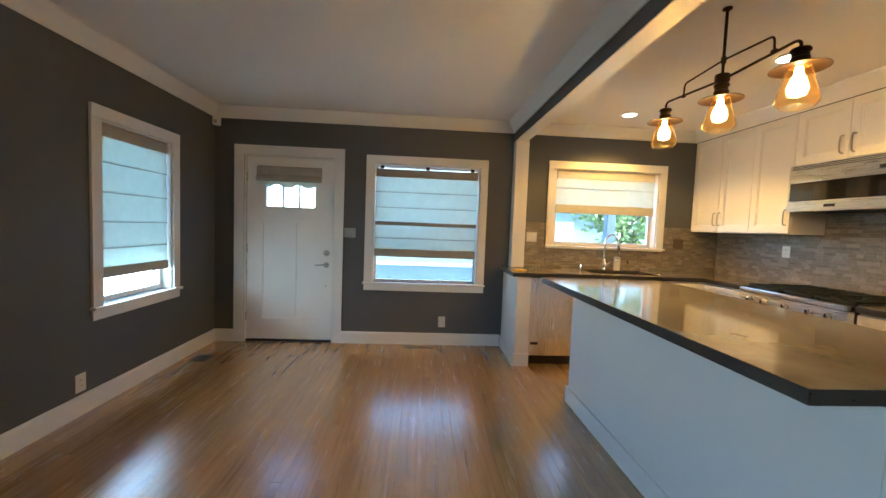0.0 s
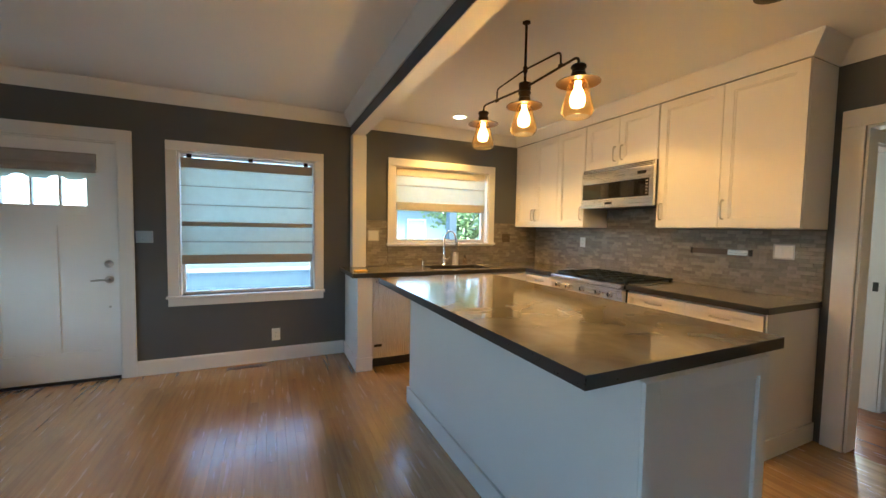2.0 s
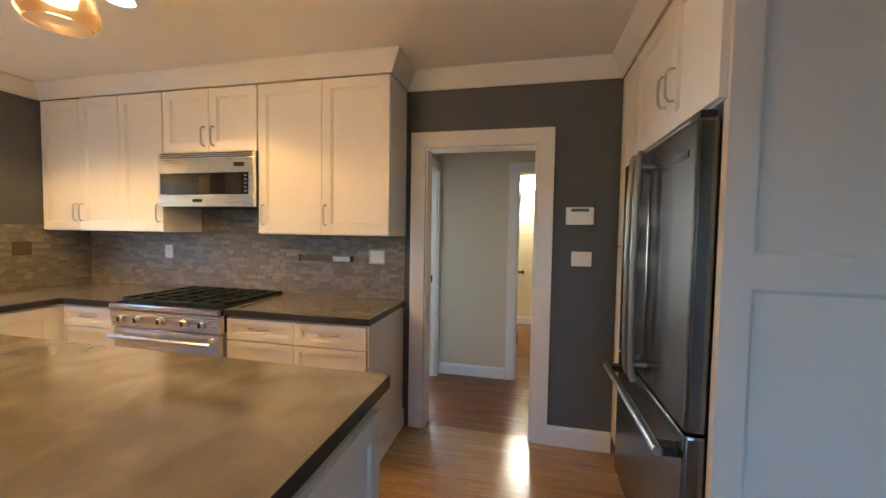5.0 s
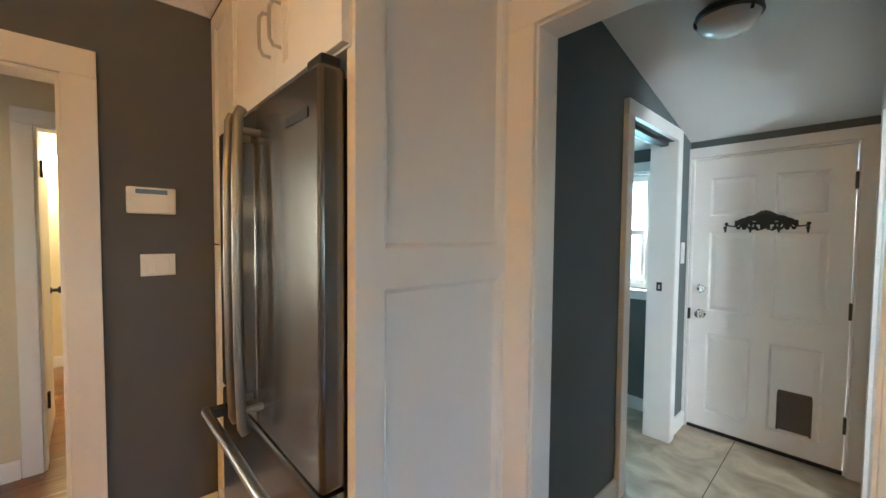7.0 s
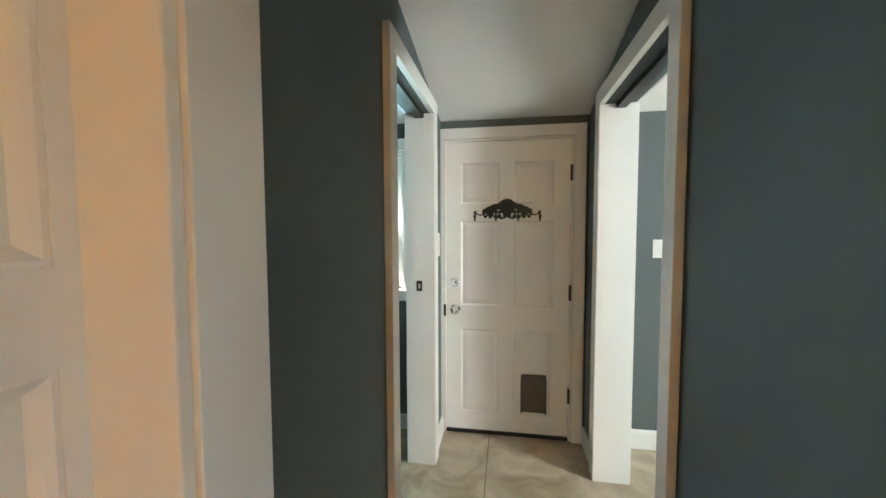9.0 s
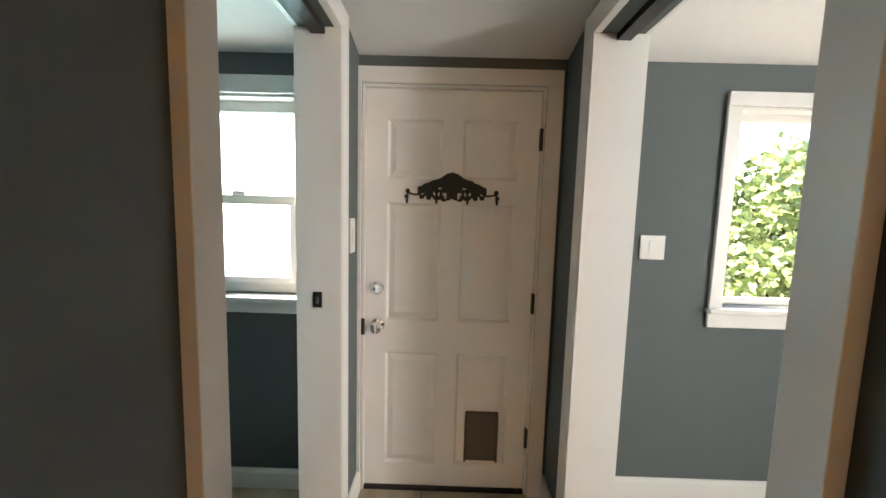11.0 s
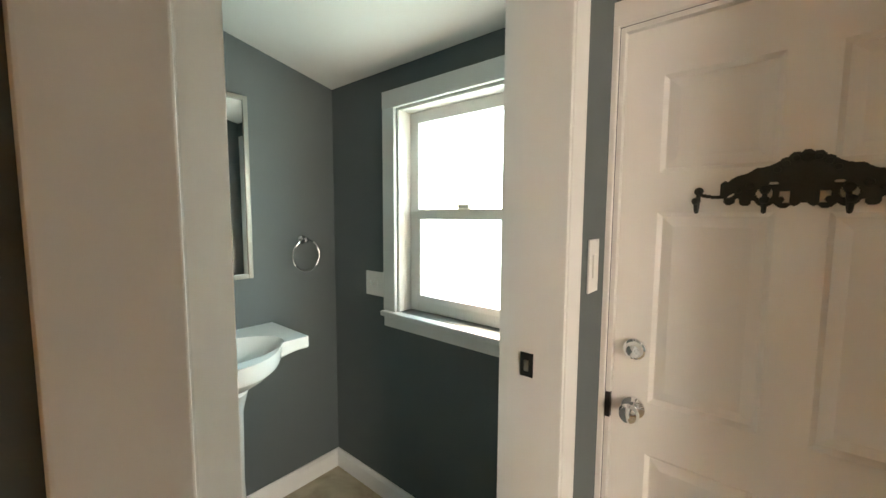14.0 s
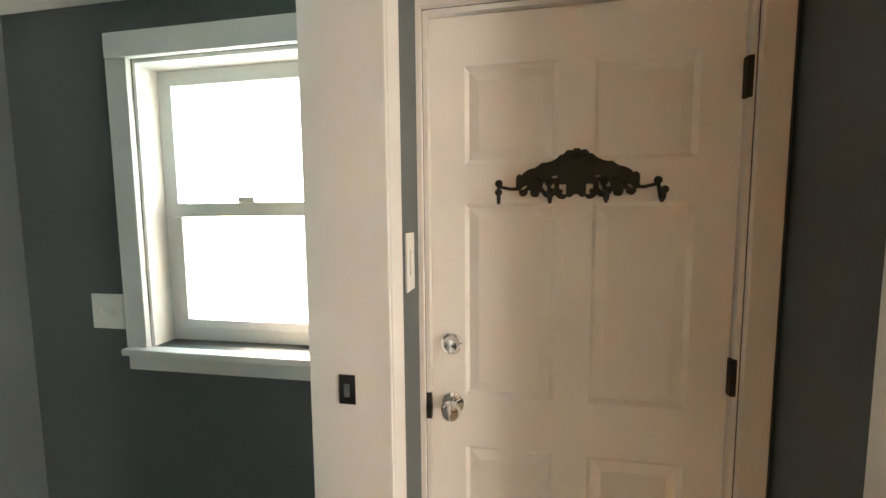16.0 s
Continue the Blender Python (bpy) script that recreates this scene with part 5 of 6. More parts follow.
part("lens", Shape().box(-1.855, -1.820, 4.1022, 4.1055, 2.33, 2.365, 0.001), SHADE_THICK, ms)

mb = thing("magnetic_knife_bar", EAST - 0.014, 1.865, 1.21, "steel magnetic knife bar on the tile backsplash", "knife rack")
part("bar", Shape().box(EAST - 0.034, EAST - 0.0135, 1.66, 2.07, 1.188, 1.232, 0.004), STONEPLATE, mb, "dull taupe strip")
part("steel_face", Shape().box(EAST - 0.0375, EAST - 0.0342, 1.665, 1.80, 1.190, 1.230, 0.001), STEEL_H, mb, "bare steel face")
part("end_cap", Shape().box(EAST - 0.035, EAST - 0.013, 1.645, 1.6595, 1.186, 1.234, 0.003), BLACK, mb)
part("end_cap", Shape().box(EAST - 0.035, EAST - 0.013, 2.0705, 2.085, 1.186, 1.234, 0.003), BLACK, mb)

# floor registers
for nm, x0, x1, y0, y1, lbl in (("floor_register", -1.77, -1.62, 3.53, 3.70, "brown metal floor register by the side wall"), ("floor_register", 0.19, 0.52, 4.03, 4.10, "brown metal floor register under the front window")):
    t = thing(nm, (x0 + x1) / 2, (y0 + y1) / 2, 0, lbl, "floor vent", "floor registers")
    part("frame", Shape().box(x0, x1, y0, y1, 0.0005, 0.004, 0.001), VENTBROWN, t)
    n = 9
    for k in range(n):
        if x1 - x0 > y1 - y0:
            a = x0 + 0.02 + (x1 - x0 - 0.04) * k / n
            sl = Shape().box(a, a + 0.018, y0 + 0.014, y1 - 0.014, 0.0042, 0.0055)
        else:
            a = y0 + 0.016 + (y1 - y0 - 0.03) * k / n
            sl = Shape().box(x0 + 0.016, x1 - 0.016, a, a + 0.009, 0.0042, 0.0055)
        part("slot", sl, BLACK, t)

# fridge and the cabinets round it
fr = thing("refrigerator", 3.02, -0.45, 0, "dark stainless french-door refrigerator with freezer drawer", "refrigerator")
FX0, FX1, FY = 2.556, 3.482, -0.125
part("body", Shape().box(FX0 + 0.01, FX1 - 0.01, SOUTH + 0.01, FY - 0.075, 0.015, 1.785, 0.004), BLACK, fr)
FM = (FX0 + FX1) / 2
for a, b, nm in ((FX0, FM - 0.002, 1), (FM + 0.002, FX1, 2)):
    d = part("door", Shape().box(a, b, FY - 0.070, FY, 0.775, 1.800, 0.012), FRIDGE, fr, "dark stainless door")
    hx = FM - 0.05 if nm == 1 else FM + 0.05
    hd = part("handle", Shape().tube([(hx, FY + 0.050, 0.79), (hx, FY + 0.060, 0.81), (hx, FY + 0.066, 1.0), (hx, FY + 0.068, 1.29), (hx, FY + 0.066, 1.58), (hx, FY + 0.060, 1.755), (hx, FY + 0.050, 1.775)], 0.015, 14), HANDLE, d, "satin steel bow handle", smooth=True)
    for z in (0.86, 1.71):
        part("handle_post", Shape().tube([(hx, FY + 0.0005, z), (hx, FY + 0.06, z)], 0.011), HANDLE, hd)
part("maker_plate", Shape().box(FX0 + 0.06, FX0 + 0.20, FY + 0.0002, FY + 0.003, 1.685, 1.71, 0.001), BLACK, fr)
part("hinge_cover", Shape().box(FX0 + 0.01, FX0 + 0.09, FY - 0.06, FY - 0.01, 1.8005, 1.825, 0.004), BLACK, fr)
dr = part("freezer_drawer", Shape().box(FX0, FX1, FY - 0.070, FY, 0.085, 0.768, 0.012), FRIDGE, fr, "dark stainless drawer")
hd = part("handle", Shape().tube([(FX0 + 0.03, FY + 0.065, 0.69), (FX1 - 0.03, FY + 0.065, 0.69)], 0.017, 14), HANDLE, dr, "satin steel bar handle", smooth=True)
for x in (FX0 + 0.06, FX1 - 0.06):
    part("handle_post", Shape().box(x - 0.03, x + 0.03, FY + 0.0005, FY + 0.058, 0.675, 0.705, 0.004), BLACK, hd)
part("base_grille", Shape().box(FX0 + 0.01, FX1 - 0.01, FY - 0.09, FY - 0.03, 0.012, 0.080, 0.002), BLACK, fr)

of = thing("fridge_cabinet", 3.0, -0.45, 1.84, "white cabinet with two doors over the refrigerator", "cabinet")
part("body", Shape().box(2.530, 3.498, SOUTH + 0.002, -0.190, 1.845, 2.402, 0.002), CAB, of)
for a, b, hx in ((2.532, 2.96, 2.915), (2.96, 3.497, 3.005)):
    d = shaker("door", "y", -0.190, 1, a, b, 1.848, 2.398, of)
    pull("y", -0.17, 1, hx, 2.03, 0.13, True, d)
pc = thing("pantry_cabinet", 3.65, -0.45, 0, "narrow tall white pantry cabinet beside the refrigerator", "cabinet")
part("body", Shape().box(3.500, EAST - 0.001, SOUTH + 0.002, -0.190, 0.10, 2.402, 0.002), CAB, pc)
part("plinth", Shape().box(3.500, EAST - 0.001, SOUTH + 0.002, -0.20, 0.001, 0.0995), CAB, pc)
shaker("door", "y", -0.190, 1, 3.502, 3.798, 1.35, 2.398, pc)
shaker("door", "y", -0.190, 1, 3.502, 3.798, 0.11, 1.346, pc)
fp = thing("fridge_end_panel", 2.52, -0.48, 0, "tall white framed end panel beside the refrigerator", "cabinet panel")
s = recessed(SOUTH + 0.0005, -0.192, 0.001, 2.402, 2.512, 2.529, [(-0.735, -0.268, 0.16, 1.272), (-0.735, -0.268, 1.362, 2.32)], "x")
part("frame", s, TRIM, fp)
part("front_stile", Shape().box(2.5295, 2.553, -0.215, -0.193, 0.001, 1.844, 0.002), TRIM, fp)
for c, d in ((0.16, 1.272), (1.362, 2.32)):
    part("field", Shape().box(2.5262, 2.5292, -0.734, -0.269, c + 0.001, d - 0.001), TRIM, fp)
    m = Shape()
    rings = [[m.bm.verts.new((x, a, z)) for a, z in ((-0.7348 + i, c + 0.0002 + i), (-0.2682 - i, c + 0.0002 + i), (-0.2682 - i, d - 0.0002 - i), (-0.7348 + i, d - 0.0002 - i))] for x, i in ((2.5262, 0.0), (2.514, 0.0), (2.5135, 0.006), (2.518, 0.012), (2.5262, 0.020))]
    for u, v in zip(rings, rings[1:]):
        for k in range(4):
            m.bm.faces.new((u[k], u[(k + 1) % 4], v[(k + 1) % 4], v[k]))
    part("bead", m, TRIM, fp)

# ---- pendant over the island, recessed lights ----
PX, PY = 1.88, 1.875
pl = thing("pendant_light", PX, PY, CEILING, "dark bronze three-lamp pendant with amber glass jars", "pendant light")
part("canopy", Shape().turned([(0.022, -0.001), (0.022, -0.008), (0.010, -0.014), (0.0, -0.014)], (PX, PY, CEILING)), BRONZE, pl)
part("rod", Shape().tube([(PX, PY, CEILING - 0.012), (PX, PY, 2.14)], 0.0075), BRONZE, pl)
part("hub", Shape().turned([(0.010, 0.036), (0.034, 0.032), (0.034, -0.004), (0.026, -0.01), (0.010, -0.014)], (PX, PY, 2.150)), BRONZE, pl)
part("collar", Shape().turned([(0.008, -0.022), (0.013, -0.012), (0.013, 0.012), (0.008, 0.022)], (PX, PY, 2.258), steps=14), BRONZE, pl)


def bent(points, radius):
    """Rounds the corners of a level run of points."""
    out = [Vector(points[0])]
    for a, b, c in zip(points, points[1:], points[2:]):
        a, b, c = Vector(a), Vector(b), Vector(c)
        p, q = b + (a - b).normalized() * radius, b + (c - b).normalized() * radius
        out += [p * (1 - f) ** 2 + b * 2 * f * (1 - f) + q * f * f for f in (0, 0.25, 0.5, 0.75, 1)]
    return [tuple(v) for v in out + [Vector(points[-1])]]


ENDS = ((1, 0.455, 2.128), (-1, 0.415, 2.112))
for sg, reach, tz in ENDS:
    y1 = PY + sg * reach
    part("arm", Shape().tube(bent([(PX, PY + sg * 0.03, 2.158), (PX, y1, tz + 0.058), (PX, y1, tz + 0.005)], 0.032), 0.0065), BRONZE, pl)
    part("upper_arm", Shape().tube(bent([(PX, PY, 2.258), (PX, PY + sg * 0.288, 2.242), (PX, PY + sg * 0.292, 2.168)], 0.024), 0.005), BRONZE, pl)
    part("arm_joint", Shape().turned([(0.006, -0.015), (0.011, -0.008), (0.011, 0.008), (0.006, 0.015)], (PX, PY + sg * 0.292, 2.172), "y", 12), BRONZE, pl)
for y, top_z in ((PY + 0.455, 2.128), (PY, 2.120), (PY - 0.415, 2.112)):
    c = (PX, y, top_z)
    lamp = part("lamp_holder", Shape().turned([(0.012, 0.022), (0.032, 0.016), (0.036, 0.010), (0.036, 0.004), (0.030, -0.002), (0.030, -0.018), (0.034, -0.022), (0.034, -0.046), (0.028, -0.050), (0.0, -0.050)], c, steps=18), BRONZE, pl)
    part("disc_shade", Shape().turned([(0.030, -0.050), (0.060, -0.054), (0.101, -0.064), (0.101, -0.0665), (0.060, -0.058), (0.030, -0.054)], c, steps=32), BRONZE, lamp, "flat bronze disc shade")
    jar = part("glass_jar", Shape().turned([(0.038, -0.058), (0.044, -0.075), (0.058, -0.13), (0.073, -0.185), (0.075, -0.198), (0.071, -0.210), (0.060, -0.224), (0.0575, -0.224), (0.068, -0.209), (0.072, -0.198), (0.070, -0.185), (0.055, -0.13), (0.041, -0.075), (0.035, -0.058)], c, steps=32), AMBER, lamp, "clear amber glass jar", smooth=True)
    jar.visible_shadow = False
    part("bulb", Shape().turned([(0.013, -0.052), (0.015, -0.085), (0.030, -0.120), (0.036, -0.146), (0.030, -0.172), (0.0, -0.184)], c, steps=18), FILAMENT, lamp, "glowing filament bulb", smooth=True).visible_shadow = False
    point_lamp("bulb_light", PX, y, top_z - 0.114, BULB, WARM, 0.03)

for k, (x, y) in enumerate(((2.375, 3.665), (2.69, 2.34), (2.80, 1.13))):
    t = thing("recessed_light", x, y, CEILING, "lit recessed ceiling downlight with white trim ring" if k < 2 else "recessed ceiling light with dark bronze ring", "ceiling light", "recessed lights")
    part("trim_ring", Shape().turned([(0.062, -0.0005), (0.088, -0.0005), (0.088, -0.003), (0.080, -0.005), (0.062, -0.005), (0.062, -0.0005)], (x, y, CEILING), caps=False), PLASTIC if k < 2 else BRONZE, t)
    part("lens", Shape().turned([(0.0615, -0.0008), (0.0615, -0.0045), (0.0, -0.0045)], (x, y, CEILING)), LED if k < 2 else FLAP, t).visible_shadow = False
    if k < 2:
        spot_lamp("downlight", x, y, CEILING - 0.02, DOWNLIGHT[k], SOFTWARM, 0.14, 132)

# ---- back hall lamp, bathroom, side room ----
hz = 2.524 + (-1.67 - (SOUTH - 0.11)) * 0.215
hl = thing("ceiling_lamp", 2.10, -1.67, hz, "round flush ceiling lamp with dark rim and frosted glass bowl", "ceiling light")
part("rim", Shape().turned([(0.085, -0.005), (0.114, -0.03), (0.120, -0.055), (0.110, -0.060), (0.0, -0.045)], (2.10, -1.67, hz), steps=28), BLACK, hl)
part("bowl", Shape().turned([(0.110, -0.0605), (0.102, -0.085), (0.075, -0.108), (0.03, -0.120), (0.0, -0.121)], (2.10, -1.67, hz), steps=28), PORCELAIN, hl, "white frosted glass bowl", smooth=True)
for a in (0.4, 2.5, 4.6):
    part("clip", Shape().tube([(2.10 + 0.116 * math.cos(a), -1.67 + 0.116 * math.sin(a), hz - 0.05), (2.10 + 0.109 * math.cos(a), -1.67 + 0.109 * math.sin(a), hz - 0.078)], 0.006, 8), BLACK, hl)

# pedestal sink on the bath's east wall
def pedestal_sink():
    t = thing("pedestal_sink", 3.80, -2.27, 0, "white porcelain pedestal sink with flat side ledges", "sink")
    cx, cy, z = BATH_E - 0.001, -2.27, 0.908
    s = Shape()
    n, m = 44, 9
    def rim(k, grow=0.0):
        u = -1 + 2 * k / n
        y = cy + u * (0.325 + grow)
        out = 0.325 + 0.155 * max(0.0, 1 - (abs(u) / 0.62) ** 2.0) ** 0.8 if abs(u) < 0.62 else 0.325
        return y, cx - out - grow
    front = [rim(k) for k in range(n + 1)]
    # the deck's edge band and underside bowl
    deck_top = [(y, x) for y, x in front]
    rows = []
    for j in range(m):
        f = j / (m - 1)
        row = []
        for k, (y, x) in enumerate(front):
            u = (y - cy) / 0.325
            if j == 0:
                row.append((x, y, z))
            elif j == 1:
                row.append((x, y, z - 0.045))
            else:
                g = (j - 1) / (m - 2)
                sh = math.cos(g * math.pi / 2)
                yy = cy + (y - cy) * (0.30 + 0.70 * max(0.0, sh) ** 0.9) if abs(u) < 0.98 else cy + (y - cy) * (0.30 + 0.70 * max(0.0, sh) ** 0.9)
                xx = cx - 0.13 - (cx - x - 0.13) * (0.15 + 0.85 * sh)
                depth = 0.045 + 0.155 * g * max(0.25, 1 - u * u)
                row.append((xx, yy, z - depth))
        rows.append([s.bm.verts.new(p) for p in row])
    for a, b in zip(rows, rows[1:]):
        for k in range(n):
            s.bm.faces.new((a[k], a[k + 1], b[k + 1], b[k]))
    back_rows = []
    for r in rows:
        back_rows.append((s.bm.verts.new((cx, r[0].co.y, r[0].co.z)), s.bm.verts.new((cx, r[-1].co.y, r[-1].co.z))))
    for (a0, a1), (b0, b1), ra, rb in zip(back_rows, back_rows[1:], rows, rows[1:]):
        s.bm.faces.new((a0, ra[0], rb[0], b0))
        s.bm.faces.new((a1, ra[-1], rb[-1], b1))
    # basin: deck with an oval hollow
    hollow = []
    steps = 40
    def oval(k, f):
        a = 2 * math.pi * k / steps
        return (cx - 0.265 - 0.155 * f * math.cos(a), cy + 0.235 * f * math.sin(a))
    rings = []
    for f, d in ((1.0, 0.0), (0.94, 0.02), (0.80, 0.06), (0.55, 0.10), (0.2, 0.118)):
        rings.append([s.bm.verts.new((*oval(k, f), z - d)) for k in range(steps)])
    for a, b in zip(rings, rings[1:]):
        for k in range(steps):
            s.bm.faces.new((a[k], a[(k + 1) % steps], b[(k + 1) % steps], b[k]))
    s.bm.faces.new(rings[-1])
    loop = [v for v in rows[0]] + [back_rows[0][1], back_rows[0][0]]
    edges = []
    for a, b in zip(loop, loop[1:] + loop[:1]):
        e = s.bm.edges.get((a, b)) or s.bm.edges.new((a, b))
        edges.append(e)
    for a, b in zip(rings[0], rings[0][1:] + rings[0][:1]):
        edges.append(s.bm.edges.get((a, b)))
    bmesh.ops.triangle_fill(s.bm, use_beauty=True, edges=edges)
    part("basin", s, PORCELAIN, t)
    part("pedestal", Shape().turned([(0.115, 0.001), (0.115, 0.02), (0.098, 0.05), (0.088, 0.35), (0.095, 0.65), (0.115, 0.73), (0.10, 0.742)], (cx - 0.20, cy, 0), steps=28), PORCELAIN, t, smooth=True)
    part("overflow_hole", Shape().turned([(0.011, 0.0), (0.011, -0.004), (0.0, -0.004)], (cx - 0.125, cy, z - 0.035), "x", 14), BLACK, t)
    part("drain", Shape().turned([(0.022, 0), (0.02, 0.003), (0.0, 0.002)], (cx - 0.265, cy, z - 0.1175), steps=16), CHROME, t)
    fa2 = thing("bath_faucet", cx - 0.075, cy, z, "chrome single-lever bathroom faucet", "faucet")
    part("base", Shape().turned([(0.026, 0.0005), (0.026, 0.006), (0.021, 0.012), (0.020, 0.07), (0.022, 0.078), (0.016, 0.10), (0.0, 0.104)], (cx - 0.075, cy, z), steps=18), CHROME, fa2, smooth=True)
    part("spout", Shape().tube([(cx - 0.085, cy, z + 0.045), (cx - 0.13, cy, z + 0.055), (cx - 0.185, cy, z + 0.035)], 0.013, 12), CHROME, fa2, smooth=True)
    part("lever", Shape().tube([(cx - 0.075, cy, z + 0.10), (cx - 0.085, cy - 0.03, z + 0.108), (cx - 0.11, cy - 0.085, z + 0.112)], 0.006, 8), CHROME, fa2)


pedestal_sink()

mi = thing("wall_mirror", BATH_E - 0.03, -2.27, 1.54, "tall framed mirror cabinet above the bathroom sink", "mirror")
MY0, MY1, MZ0, MZ1 = -2.49, -2.05, 1.143, 1.929
part("case", Shape().box(BATH_E - 0.055, BATH_E - 0.0005, MY0, MY1, MZ0, MZ1, 0.002), NICKEL, mi)
part("mirror_glass", Shape().box(BATH_E - 0.0595, BATH_E - 0.0552, MY0 + 0.022, MY1 - 0.022, MZ0 + 0.022, MZ1 - 0.022), MIRROR, mi)
s = Shape()
for a, b, c, d in ((MY0, MY0 + 0.021, MZ0, MZ1), (MY1 - 0.021, MY1, MZ0, MZ1), (MY0 + 0.021, MY1 - 0.021, MZ0, MZ0 + 0.021), (MY0 + 0.021, MY1 - 0.021, MZ1 - 0.021, MZ1)):
    s.box(BATH_E - 0.066, BATH_E - 0.0552, a, b, c, d, 0.003)
part("frame", s, HANDLE, mi, "dark satin steel frame")

tr = thing("towel_ring", BATH_E - 0.03, -2.76, 1.22, "chrome towel ring on the blue-grey wall", "towel ring")
part("mount", Shape().turned([(0.024, 0.0), (0.022, -0.008), (0.011, -0.014), (0.010, -0.045), (0.014, -0.048), (0.0, -0.055)], (BATH_E - 0.0005, -2.76, 1.30), "x", 18), CHROME, tr)
s = Shape()
ring = [(BATH_E - 0.045 - 0.012 * math.sin(a), -2.76 + 0.078 * math.sin(a), 1.222 + 0.078 * math.cos(a)) for a in [2 * math.pi * k / 40 for k in range(41)]]
s.tube(ring, 0.0052, 8)
part("ring", s, CHROME, tr, smooth=True)

vl = thing("vanity_light", 7.22, 0.42, 2.10, "lit white vanity lamp on the cream wall", "wall lamp")
part("back_plate", Shape().box(7.20, 7.249, 0.18, 0.64, 2.10, 2.19, 0.004), NICKEL, vl)
for y in (0.28, 0.54):
    part("glass_shade", Shape().turned([(0.03, 0.0), (0.055, -0.06), (0.065, -0.12), (0.0, -0.121)], (7.12, y, 2.20), steps=18), VANITY, vl, "glowing glass shade").visible_shadow = False
point_lamp("vanity_glow", 6.95, 0.41, 2.0, 4.0, (1.0, 0.80, 0.48), 0.06)

bl = thing("window_blind", 6.17, 1.95, 0.85, "white slatted blind over a bright window", "window blind")
for k in range(25):
    z = 0.88 + k * 0.05
    part("slat", Shape().box(6.150, 6.190, 1.515, 3.085, z, z + 0.003), PLASTIC, bl)
part("head_rail", Shape().box(6.145, 6.195, 1.512, 3.088, 2.055, 2.09, 0.003), PLASTIC, bl)


# ---- outside ----
GRASS = plain("lawn", (0.10, 0.11, 0.08), 0.9, vary=0.35, scale=3, bump=0.6, bump_scale=30)
CONCRETE = plain("porch_concrete", (0.32, 0.32, 0.32), 0.8, vary=0.12, scale=4, bump=0.3, bump_scale=40)
PORCH = plain("pale_blue_paint", (0.075, 0.110, 0.135), 0.6, vary=0.06, scale=3)
SIDING = plain("pale_siding", (0.23, 0.28, 0.29), 0.7, vary=0.06, scale=3)
FARPANE = plain("far_window_pane", (0.26, 0.29, 0.31), 0.15)
ROOF = plain("grey_shingle", (0.09, 0.09, 0.095), 0.9, vary=0.25, scale=18, bump=0.6)
BARK = plain("bark", (0.10, 0.075, 0.05), 0.9, vary=0.3, scale=20, bump=0.8, bump_scale=40)
LEAF = plain("leaf_green", (0.085, 0.135, 0.035), 0.5, vary=0.5, scale=2.2)
LEAF_LIGHT = plain("leaf_spring_green", (0.22, 0.29, 0.11), 0.5, vary=0.45, scale=2.6)

solid("ground", Shape().box(-400, 400, -400, 400, -0.75, -0.55), GRASS, kind="structure")
solid("porch_floor", Shape().box(-2.6, 3.7, 4.325, 6.25, -0.54, -0.02, 0.004), CONCRETE, kind="structure")
pw2 = thing("porch_wall", 0.6, 6.1, -0.02, "slate blue painted porch wall with white cap", "low wall")
part("wall_panel", Shape().box(-2.6, 3.6, 6.05, 6.17, -0.019, 0.70, 0.003), PORCH, pw2)
part("cap", Shape().box(-2.65, 3.65, 6.02, 6.20, 0.7005, 0.735, 0.004), TRIM, pw2)
for x in (-2.55, 3.42):
    part("porch_post", Shape().box(x, x + 0.14, 6.05, 6.19, 0.7355, 2.60, 0.004), PORCH, pw2)


